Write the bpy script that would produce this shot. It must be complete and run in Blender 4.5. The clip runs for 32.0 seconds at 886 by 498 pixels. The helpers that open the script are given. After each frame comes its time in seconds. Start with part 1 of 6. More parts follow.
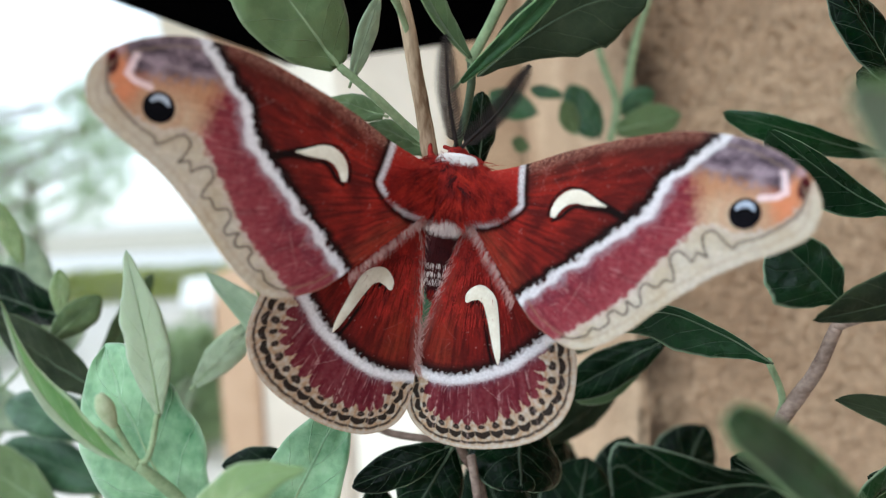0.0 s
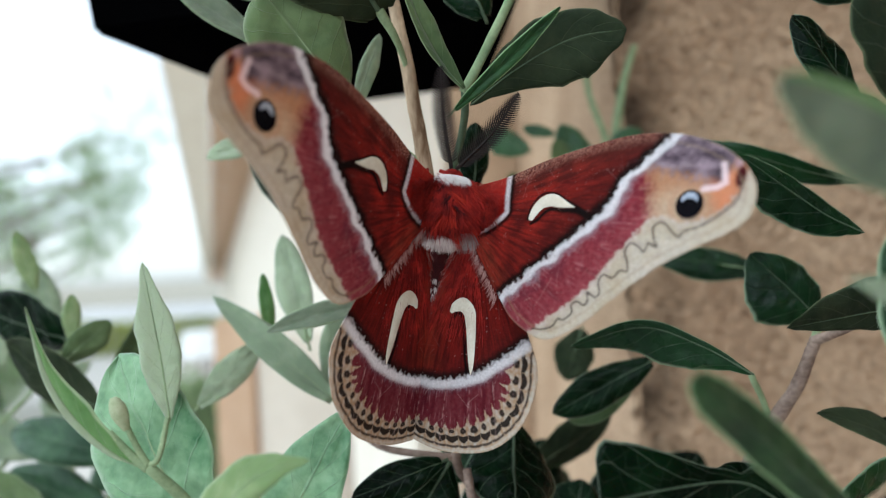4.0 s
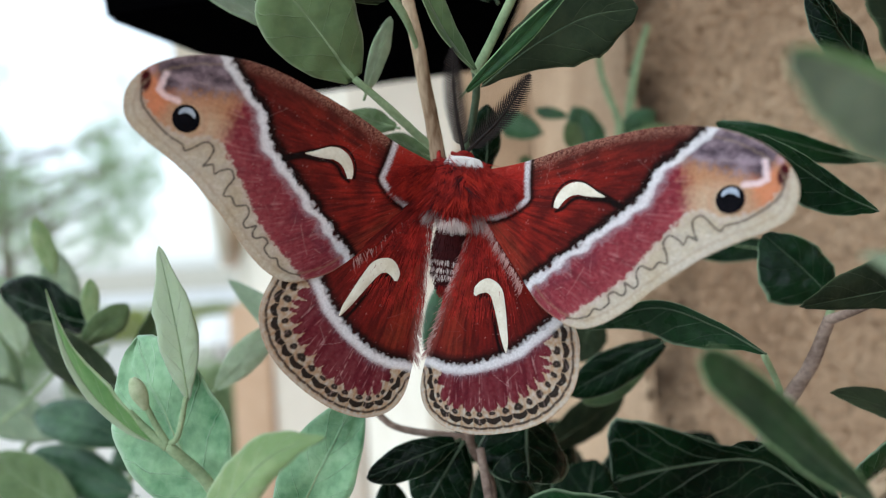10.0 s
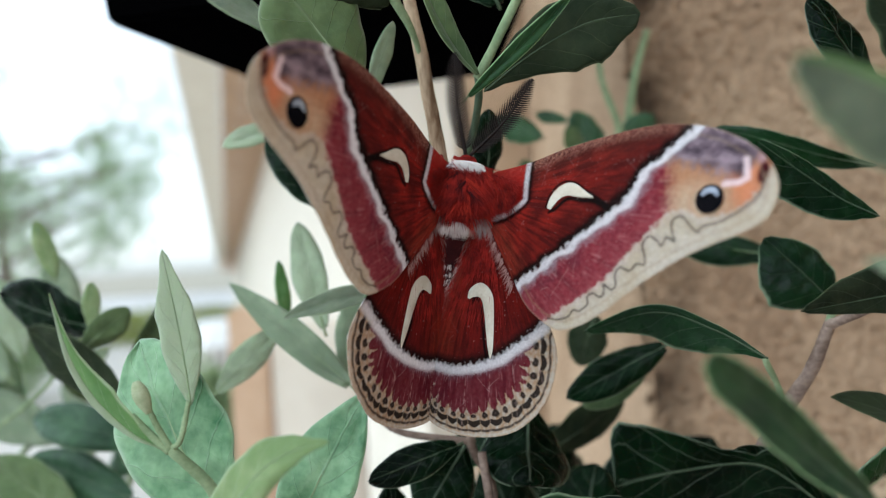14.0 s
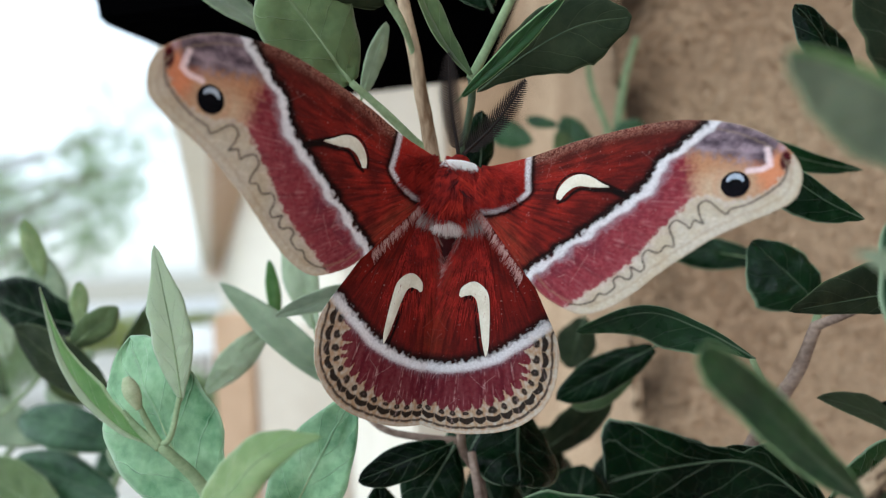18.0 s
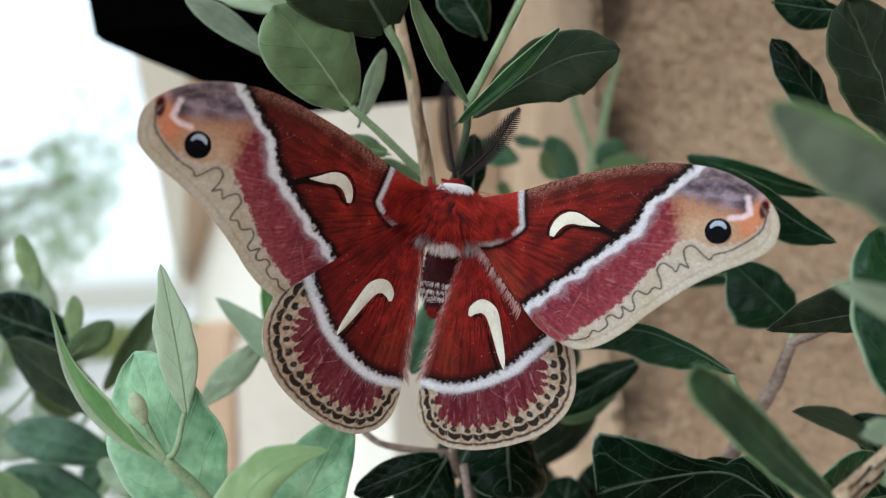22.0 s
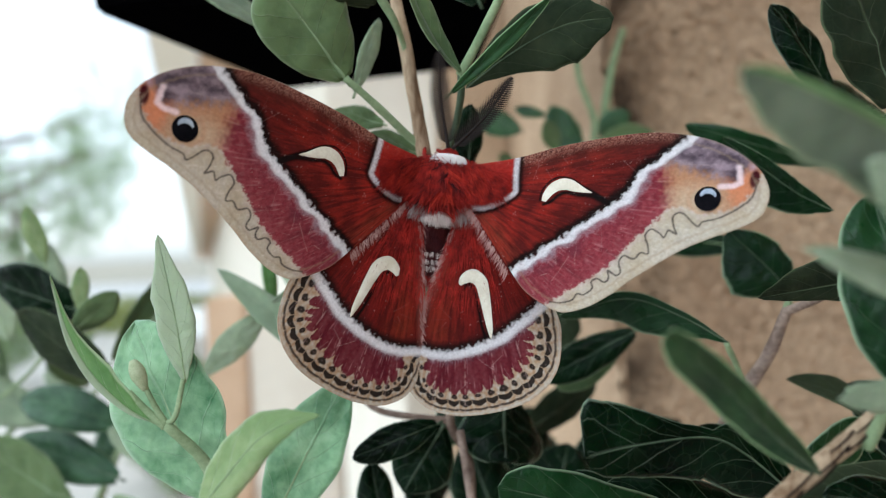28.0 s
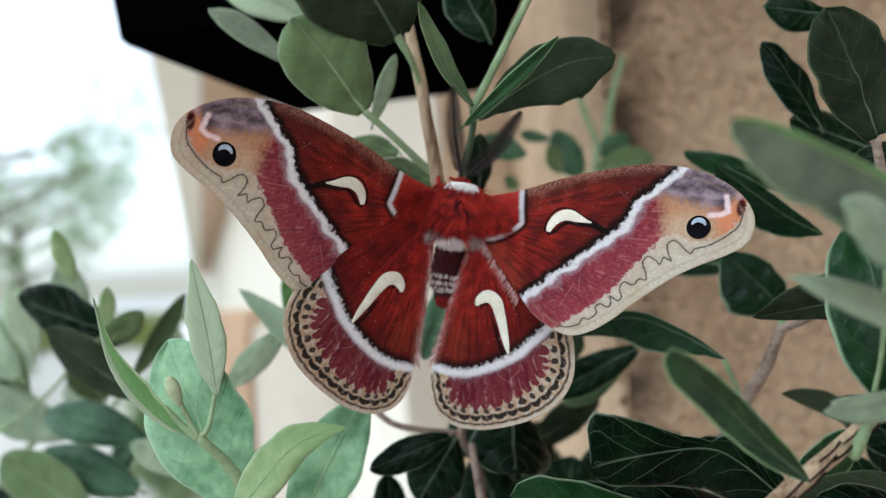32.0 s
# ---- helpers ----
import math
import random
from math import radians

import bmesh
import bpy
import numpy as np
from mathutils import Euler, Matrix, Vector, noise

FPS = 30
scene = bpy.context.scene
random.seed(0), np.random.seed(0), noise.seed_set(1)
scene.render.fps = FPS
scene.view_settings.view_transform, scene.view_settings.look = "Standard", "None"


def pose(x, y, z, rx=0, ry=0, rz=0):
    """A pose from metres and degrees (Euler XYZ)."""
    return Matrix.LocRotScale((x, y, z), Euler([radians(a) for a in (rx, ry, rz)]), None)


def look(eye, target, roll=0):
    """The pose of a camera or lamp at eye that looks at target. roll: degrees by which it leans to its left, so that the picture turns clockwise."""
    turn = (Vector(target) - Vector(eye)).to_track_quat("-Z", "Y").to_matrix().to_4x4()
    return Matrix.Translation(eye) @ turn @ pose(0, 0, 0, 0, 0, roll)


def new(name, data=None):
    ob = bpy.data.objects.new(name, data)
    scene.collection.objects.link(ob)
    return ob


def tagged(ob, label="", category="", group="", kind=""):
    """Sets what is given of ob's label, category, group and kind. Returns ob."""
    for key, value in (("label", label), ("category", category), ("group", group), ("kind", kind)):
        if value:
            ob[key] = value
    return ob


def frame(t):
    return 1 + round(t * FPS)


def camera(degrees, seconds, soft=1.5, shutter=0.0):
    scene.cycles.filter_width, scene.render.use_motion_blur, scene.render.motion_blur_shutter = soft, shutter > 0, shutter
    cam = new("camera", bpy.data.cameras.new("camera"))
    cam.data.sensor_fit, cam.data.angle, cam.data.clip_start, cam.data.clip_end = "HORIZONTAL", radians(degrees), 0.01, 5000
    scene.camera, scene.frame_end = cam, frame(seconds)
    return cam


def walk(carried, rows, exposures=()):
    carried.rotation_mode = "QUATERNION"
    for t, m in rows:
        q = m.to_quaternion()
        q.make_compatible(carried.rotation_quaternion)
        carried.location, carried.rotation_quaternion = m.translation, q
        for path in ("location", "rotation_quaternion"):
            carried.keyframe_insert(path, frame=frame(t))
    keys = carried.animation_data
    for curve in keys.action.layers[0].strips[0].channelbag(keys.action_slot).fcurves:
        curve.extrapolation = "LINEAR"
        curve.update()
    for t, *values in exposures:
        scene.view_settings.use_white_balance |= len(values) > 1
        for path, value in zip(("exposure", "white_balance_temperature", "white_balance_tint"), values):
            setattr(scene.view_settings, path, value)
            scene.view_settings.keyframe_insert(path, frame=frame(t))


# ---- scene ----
# A silk moth on a guava shrub beside a stucco wall. One unit is a metre; mm() turns millimetres
# from the moth's collar, which is 1.4 m over the ground, into metres.
cam = camera(65.0, 32.0, soft=1.2)
cam.data.dof.use_dof = True
cam.data.dof.focus_distance = 0.1030
cam.data.dof.aperture_fstop = 12.0
PATH = [
    (0, (-0.00419, -0.09826, 1.39204), (-0.00214, 0.02155, 1.38577), -3.02),
    (0.5, (-0.00239, -0.09985, 1.39400), (-0.00105, 0.01965, 1.39418), -3.46),
    (1, (0.00007, -0.10190, 1.38907), (0.00469, 0.01800, 1.39082), -3.41),
    (1.5, (-0.00004, -0.10203, 1.38903), (0.00668, 0.01770, 1.39326), -3.39),
    (2, (0.00028, -0.10131, 1.38892), (0.00662, 0.01847, 1.39264), -3.09),
    (2.5, (0.00046, -0.10167, 1.38912), (0.00642, 0.01811, 1.39330), -3.13),
    (3, (-0.00063, -0.10171, 1.38824), (0.00433, 0.01815, 1.39139), -3.11),
    (3.5, (-0.00069, -0.10193, 1.38785), (0.00392, 0.01795, 1.39075), -3.13),
    (4, (-0.00407, -0.10471, 1.38682), (-0.00145, 0.01523, 1.38955), -3.11),
    (4.5, (-0.00290, -0.10432, 1.38600), (-0.00150, 0.01566, 1.38777), -3.35),
    (6.5, (-0.00268, -0.10474, 1.38589), (-0.00257, 0.01526, 1.38646), -3.54),
    (7, (-0.00310, -0.10480, 1.38596), (-0.00309, 0.01520, 1.38580), -3.62),
    (7.5, (-0.00342, -0.10530, 1.38619), (-0.00293, 0.01469, 1.38634), -3.59),
    (8, (-0.00391, -0.10606, 1.38626), (-0.00352, 0.01394, 1.38639), -3.48),
    (8.5, (-0.00399, -0.10581, 1.38618), (-0.00381, 0.01419, 1.38589), -3.44),
    (9, (-0.00423, -0.10591, 1.38630), (-0.00423, 0.01409, 1.38630), -3.50),
    (9.5, (-0.00395, -0.10541, 1.38621), (-0.00393, 0.01459, 1.38628), -3.48),
    (10, (-0.00393, -0.10536, 1.38623), (-0.00377, 0.01464, 1.38657), -3.47),
    (10.5, (-0.00424, -0.10543, 1.38617), (-0.00376, 0.01457, 1.38661), -3.44),
    (11, (-0.00428, -0.10572, 1.38621), (-0.00329, 0.01427, 1.38625), -3.41),
    (11.5, (-0.00439, -0.10580, 1.38625), (-0.00297, 0.01419, 1.38610), -3.42),
    (12, (-0.00457, -0.10613, 1.38649), (-0.00312, 0.01386, 1.38664), -3.42),
    (12.5, (-0.00485, -0.10612, 1.38656), (-0.00330, 0.01387, 1.38712), -3.39),
    (13, (-0.00471, -0.10582, 1.38646), (-0.00390, 0.01417, 1.38719), -3.41),
    (13.5, (-0.00448, -0.10544, 1.38645), (-0.00398, 0.01456, 1.38729), -3.41),
    (14, (-0.00463, -0.10558, 1.38638), (-0.00405, 0.01441, 1.38728), -3.39),
    (14.5, (-0.00455, -0.10587, 1.38658), (-0.00354, 0.01412, 1.38747), -3.38),
    (16.5, (-0.00572, -0.10608, 1.38557), (-0.00394, 0.01390, 1.38699), -3.19),
    (17, (-0.00493, -0.10640, 1.38618), (-0.00225, 0.01355, 1.38852), -3.13),
    (17.5, (-0.00443, -0.10597, 1.38629), (-0.00149, 0.01396, 1.38911), -3.13),
    (18, (-0.00550, -0.10609, 1.38497), (-0.00262, 0.01386, 1.38717), -2.96),
    (18.5, (-0.00536, -0.10661, 1.38495), (-0.00338, 0.01337, 1.38525), -3.04),
    (19, (-0.00505, -0.10554, 1.38480), (-0.00347, 0.01445, 1.38516), -3.01),
    (19.5, (-0.00427, -0.10445, 1.38511), (-0.00200, 0.01553, 1.38578), -3.05),
    (20, (-0.00455, -0.10138, 1.38441), (-0.00113, 0.01857, 1.38383), -2.77),
    (20.5, (-0.00534, -0.10429, 1.38469), (0.00029, 0.01558, 1.38498), -2.81),
    (21, (-0.00644, -0.10896, 1.38565), (-0.00038, 0.01085, 1.38862), -2.69),
    (21.5, (-0.00757, -0.10966, 1.38600), (-0.00093, 0.01010, 1.38967), -2.55),
    (22, (-0.00850, -0.11031, 1.38661), (-0.00165, 0.00944, 1.39027), -2.61),
    (22.5, (-0.00865, -0.11066, 1.38661), (-0.00244, 0.00911, 1.39055), -2.60),
    (23, (-0.00856, -0.11059, 1.38679), (-0.00282, 0.00921, 1.39054), -2.65),
    (23.5, (-0.00868, -0.11085, 1.38674), (-0.00275, 0.00894, 1.39068), -2.65),
    (24, (-0.00823, -0.11077, 1.38711), (-0.00286, 0.00904, 1.39128), -2.78),
    (24.5, (-0.00825, -0.11099, 1.38716), (-0.00274, 0.00881, 1.39143), -2.80),
    (25, (-0.00836, -0.11137, 1.38733), (-0.00254, 0.00843, 1.39116), -2.87),
    (25.5, (-0.00847, -0.11127, 1.38706), (-0.00306, 0.00854, 1.39109), -2.89),
    (27.5, (-0.00775, -0.11171, 1.38725), (-0.00179, 0.00804, 1.39221), -2.79),
    (28, (-0.00543, -0.11145, 1.38597), (-0.00116, 0.00847, 1.38507), -2.84),
    (28.5, (-0.00629, -0.11377, 1.38660), (-0.00238, 0.00608, 1.38207), -2.79),
    (29, (-0.00661, -0.11520, 1.38713), (-0.00245, 0.00464, 1.38232), -2.79),
    (29.5, (-0.00651, -0.11832, 1.38806), (-0.00159, 0.00158, 1.38852), -2.88),
    (30, (-0.00736, -0.11796, 1.38721), (-0.00224, 0.00193, 1.38777), -2.73),
    (30.5, (-0.00708, -0.11776, 1.38762), (-0.00217, 0.00213, 1.38858), -2.90),
    (31, (-0.00776, -0.11846, 1.38734), (-0.00307, 0.00145, 1.38825), -2.85),
    (31.5, (-0.00817, -0.11849, 1.38708), (-0.00364, 0.00142, 1.38823), -2.88),
    (32, (-0.00792, -0.11859, 1.38746), (-0.00353, 0.00132, 1.38909), -2.92),
]
walk(cam, [(t, look(eye, target, roll)) for t, eye, target, roll in PATH], exposures=((0, 1.31, 5800, 2), (0.6, 1.09, 5800, 2), (1.2, 1.09, 5800, 2), (2, 1.47, 5800, 2), (3.1, 1.45, 5800, 2), (4, 1.13, 5800, 2), (16, 1.10, 5800, 2), (24, 1.14, 5800, 2), (32, 1.14, 5800, 2)))

# ---- light ----
world = bpy.data.worlds.new("overcast_sky")
scene.world = world
world.use_nodes = True
wn = world.node_tree
wn.nodes.clear()
sky = wn.nodes.new("ShaderNodeTexSky")
sky.sky_type, sky.sun_disc = "NISHITA", False
sky.sun_elevation, sky.sun_rotation = radians(52), radians(250)
sky.air_density, sky.dust_density = 1.0, 1.2
pale = wn.nodes.new("ShaderNodeHueSaturation")
pale.inputs["Saturation"].default_value = 0.22
shine = wn.nodes.new("ShaderNodeBackground")
shine.inputs["Strength"].default_value = 0.15
wout = wn.nodes.new("ShaderNodeOutputWorld")
wn.links.new(sky.outputs[0], pale.inputs["Color"])
wn.links.new(pale.outputs[0], shine.inputs["Color"])
wn.links.new(shine.outputs[0], wout.inputs[0])
sun = new("sun", bpy.data.lights.new("sun", "SUN"))
sun.data.energy, sun.data.angle, sun.data.color = 0.5, radians(30), (1.0, 0.99, 0.97)
sun.matrix_world = look((0.9, -3.6, 4.6), (0, 0, 1.4))


# ---- materials ----
def shader(name, rough=0.6, metal=0.0, spec=0.5):
    m = bpy.data.materials.new(name)
    m.use_nodes = True
    b = m.node_tree.nodes["Principled BSDF"]
    b.inputs["Roughness"].default_value, b.inputs["Metallic"].default_value = rough, metal
    b.inputs["Specular IOR Level"].default_value = spec
    return m, m.node_tree, b


def ramp(tree, source, stops):
    r = tree.nodes.new("ShaderNodeValToRGB")
    while len(r.color_ramp.elements) < len(stops):
        r.color_ramp.elements.new(0.5)
    for e, (p, c) in zip(r.color_ramp.elements, stops):
        e.position, e.color = p, (*c, 1)
    tree.links.new(source, r.inputs[0])
    return r.outputs[0]


def grain(tree, scale, detail=4.0, space="Object", stretch=(1, 1, 1)):
    c, p, n = (tree.nodes.new("ShaderNode" + k) for k in ("TexCoord", "Mapping", "TexNoise"))
    p.inputs["Scale"].default_value = stretch
    n.inputs["Scale"].default_value, n.inputs["Detail"].default_value = scale, detail
    tree.links.new(c.outputs[space], p.inputs[0])
    tree.links.new(p.outputs[0], n.inputs["Vector"])
    return n.outputs[0]


def blend(tree, kind, fac, a, b):
    m = tree.nodes.new("ShaderNodeMix")
    m.data_type, m.blend_type = "RGBA", kind
    for socket, v in ((m.inputs[0], fac), (m.inputs[6], a), (m.inputs[7], b)):
        if hasattr(v, "is_output"):
            tree.links.new(v, socket)
        else:
            socket.default_value = v if not isinstance(v, tuple) else (*v, 1)
    return m.outputs[2]


def calc(tree, op, a, b=0.0, c=0.0):
    m = tree.nodes.new("ShaderNodeMath")
    m.operation = op
    for socket, v in zip(m.inputs, (a, b, c)):
        if hasattr(v, "is_output"):
            tree.links.new(v, socket)
        else:
            socket.default_value = v
    return m.outputs[0]


def bump(tree, b, height, strength, distance):
    n = tree.nodes.new("ShaderNodeBump")
    n.inputs["Strength"].default_value, n.inputs["Distance"].default_value = strength, distance
    tree.links.new(height, n.inputs["Height"])
    tree.links.new(n.outputs[0], b.inputs["Normal"])


def plain(name, dark, light, scale, rough=0.6, metal=0.0, relief=0.0, spec=0.5, stretch=(1, 1, 1)):
    """A surface that varies between two colours at two scales."""
    m, tree, b = shader(name, rough, metal, spec)
    n1, n2 = grain(tree, scale, 5, stretch=stretch), grain(tree, scale * 7, 3, stretch=stretch)
    mixed = calc(tree, "MULTIPLY_ADD", n2, 0.35, calc(tree, "MULTIPLY", n1, 0.65))
    tree.links.new(ramp(tree, mixed, [(0.35, dark), (0.65, light)]), b.inputs["Base Color"])
    if relief:
        bump(tree, b, mixed, 0.6, relief)
    return m


def leaf_material(name, dark, light, vein, rough, spec, vein_gain, sheen=0.0, felt=0.468):
    """A leaf: mottled blade, pale midrib and side veins from the blade's own coordinates."""
    m, tree, b = shader(name, rough, 0.0, spec)
    uv = tree.nodes.new("ShaderNodeUVMap")
    uv.uv_map = "blade"
    sep = tree.nodes.new("ShaderNodeSeparateXYZ")
    tree.links.new(uv.outputs[0], sep.inputs[0])
    side = calc(tree, "ABSOLUTE", calc(tree, "SUBTRACT", sep.outputs[0], 0.5))
    wob = calc(tree, "MULTIPLY_ADD", grain(tree, 150, 2), 0.55, calc(tree, "MULTIPLY", grain(tree, 420, 2), 0.16))
    saw = calc(tree, "FRACT", calc(tree, "ADD", wob, calc(tree, "SUBTRACT", calc(tree, "MULTIPLY", sep.outputs[1], 5.5), calc(tree, "MULTIPLY", side, 3.0))))
    line = calc(tree, "SMOOTH_MIN", calc(tree, "ABSOLUTE", calc(tree, "SUBTRACT", saw, 0.5)), 0.5, 0.0)
    lateral = calc(tree, "SUBTRACT", 1.0, calc(tree, "MINIMUM", calc(tree, "MULTIPLY", line, 26.0), 1.0))
    vor = tree.nodes.new("ShaderNodeTexVoronoi")
    vor.feature = "DISTANCE_TO_EDGE"
    vor.inputs["Scale"].default_value = 430
    tc = tree.nodes.new("ShaderNodeTexCoord")
    tree.links.new(tc.outputs["Object"], vor.inputs["Vector"])
    net = calc(tree, "SUBTRACT", 1.0, calc(tree, "MINIMUM", calc(tree, "MULTIPLY", vor.outputs["Distance"], 22.0), 1.0))
    mid = calc(tree, "SUBTRACT", 1.0, calc(tree, "MINIMUM", calc(tree, "MULTIPLY", side, 38.0), 1.0))
    veins = calc(tree, "MAXIMUM", calc(tree, "MAXIMUM", mid, calc(tree, "MULTIPLY", lateral, calc(tree, "MULTIPLY_ADD", grain(tree, 130, 2), 1.1, 0.05))), calc(tree, "MULTIPLY", net, 0.10))
    info = tree.nodes.new("ShaderNodeObjectInfo")
    mott = calc(tree, "ADD", calc(tree, "MULTIPLY_ADD", grain(tree, 105, 5), 0.65, calc(tree, "MULTIPLY", grain(tree, 460, 4), 0.35)), calc(tree, "MULTIPLY", calc(tree, "SUBTRACT", info.outputs["Random"], 0.5), 0.22))
    base = ramp(tree, mott, [(0.36, dark), (0.62, light)])
    rim = calc(tree, "MULTIPLY", calc(tree, "MAXIMUM", calc(tree, "SUBTRACT", side, felt), 0.0), 24.0)
    veined = blend(tree, "MIX", calc(tree, "MULTIPLY", veins, vein_gain), base, vein)
    tree.links.new(blend(tree, "MIX", rim, veined, tuple(min(1.0, 1.25 * v) for v in vein)), b.inputs["Base Color"])
    rg = calc(tree, "MULTIPLY_ADD", grain(tree, 300, 4), 0.3, rough - 0.15)
    tree.links.new(rg, b.inputs["Roughness"])
    height = calc(tree, "ADD", calc(tree, "MULTIPLY", veins, -0.7), calc(tree, "MULTIPLY_ADD", grain(tree, 900, 3), 0.4, calc(tree, "MULTIPLY", grain(tree, 210, 3), 2.2)))
    bump(tree, b, height, 0.6, 0.0004)
    b.inputs["Sheen Weight"].default_value = sheen
    b.inputs["Sheen Roughness"].default_value = 0.5
    # thin blades let some light through
    b.inputs["Subsurface Weight"].default_value = 0.12
    b.inputs["Subsurface Radius"].default_value = (0.0006, 0.0012, 0.0004)
    return m


# upper side, set darker than a real leaf to hold the shrub's shade
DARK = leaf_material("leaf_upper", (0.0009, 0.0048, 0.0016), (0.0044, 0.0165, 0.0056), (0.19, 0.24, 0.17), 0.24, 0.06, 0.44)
GREEN = leaf_material("leaf_green", (0.012, 0.048, 0.018), (0.056, 0.128, 0.055), (0.19, 0.28, 0.17), 0.45, 0.3, 0.33, 0.05)
MINT = leaf_material("leaf_mint", (0.030, 0.135, 0.045), (0.27, 0.445, 0.25), (0.30, 0.42, 0.27), 0.55, 0.35, 0.28, 0.2)
PALE = leaf_material("leaf_underside", (0.054, 0.088, 0.034), (0.105, 0.152, 0.062), (0.18, 0.225, 0.12), 0.8, 0.2, 0.5, 0.12)
SILVER = leaf_material("leaf_silver", (0.19, 0.245, 0.155), (0.315, 0.38, 0.25), (0.22, 0.275, 0.175), 0.8, 0.2, 0.5, 0.2)
# darker copy of the underside: the shade on it is put into the colour
SHADE = leaf_material("leaf_shaded_underside", (0.014, 0.021, 0.011), (0.031, 0.041, 0.021), (0.085, 0.105, 0.056), 0.75, 0.04, 0.5, 0.02)
YOUNG = leaf_material("leaf_young", (0.15, 0.225, 0.085), (0.29, 0.355, 0.17), (0.29, 0.35, 0.22), 0.7, 0.25, 0.4, 0.15)
FRESH = leaf_material("leaf_fresh", (0.055, 0.15, 0.032), (0.13, 0.25, 0.075), (0.30, 0.39, 0.23), 0.5, 0.3, 0.25, 0.1, 0.42)
MOSS = leaf_material("leaf_moss", (0.005, 0.028, 0.006), (0.026, 0.080, 0.021), (0.20, 0.31, 0.15), 0.4, 0.2, 0.22, 0.05, 0.43)
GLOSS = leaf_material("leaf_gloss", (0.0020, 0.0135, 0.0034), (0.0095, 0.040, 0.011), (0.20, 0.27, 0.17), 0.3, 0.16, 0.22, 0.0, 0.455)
GLAUCOUS = leaf_material("leaf_glaucous", (0.095, 0.125, 0.080), (0.17, 0.205, 0.135), (0.20, 0.25, 0.15), 0.8, 0.2, 0.35, 0.15, 0.44)
BARK = plain("bark", (0.11, 0.07, 0.055), (0.40, 0.30, 0.245), 170, 0.9, relief=0.0012, spec=0.15, stretch=(0.6, 1, 1))
GREEN_STEM = plain("green_stem", (0.18, 0.25, 0.13), (0.31, 0.39, 0.22), 300, 0.8, relief=0.0002, spec=0.25)
MIDRIB = plain("dark_midrib", (0.055, 0.085, 0.05), (0.11, 0.15, 0.09), 300, 0.7, spec=0.25)
BUD = plain("felted_bud", (0.28, 0.33, 0.19), (0.44, 0.48, 0.31), 700, 0.9, relief=0.0003, spec=0.1)
TWIG = plain("twig_skin", (0.17, 0.105, 0.06), (0.64, 0.49, 0.335), 210, 0.85, relief=0.0008, spec=0.15, stretch=(1, 1, 0.22))
CRACK = plain("bark_crack", (0.012, 0.008, 0.006), (0.03, 0.02, 0.015), 300, 0.9, spec=0.05)
BLACK = plain("black_metal", (0.0006, 0.0006, 0.0007), (0.0012, 0.0012, 0.0014), 20, 0.95, spec=0.0)
CREAM = plain("cream_render", (0.70, 0.63, 0.53), (0.80, 0.74, 0.64), 9, 0.9, relief=0.002)
WOOD = plain("brown_wood", (0.38, 0.235, 0.14), (0.52, 0.345, 0.215), 14, 0.7, relief=0.001, stretch=(1, 1, 0.12))
CONCRETE = plain("pale_concrete", (0.60, 0.58, 0.55), (0.74, 0.72, 0.69), 3, 0.9, relief=0.002)
EARTH = plain("dry_ground", (0.30, 0.27, 0.20), (0.46, 0.42, 0.34), 2, 0.95, relief=0.01)
def foliage_material():
    """Thin leaves that glow when the sky is behind them."""
    m, tree, b = shader("far_foliage", 0.7, 0.0, 0.15)
    colour = ramp(tree, grain(tree, 2.5, 5), [(0.35, (0.20, 0.28, 0.145)), (0.65, (0.41, 0.51, 0.30))])
    tree.links.new(colour, b.inputs["Base Color"])
    thin = tree.nodes.new("ShaderNodeBsdfTranslucent")
    tree.links.new(colour, thin.inputs["Color"])
    both = tree.nodes.new("ShaderNodeMixShader")
    both.inputs[0].default_value = 0.6
    tree.links.new(b.outputs[0], both.inputs[1])
    tree.links.new(thin.outputs[0], both.inputs[2])
    tree.links.new(both.outputs[0], tree.nodes["Material Output"].inputs[0])
    return m


FOLIAGE = foliage_material()
TRUNK = plain("far_trunk", (0.10, 0.075, 0.055), (0.19, 0.15, 0.11), 6, 0.9, relief=0.01)
WHITE_PAINT = plain("white_paint", (0.72, 0.72, 0.72), (0.82, 0.82, 0.82), 4, 0.35)


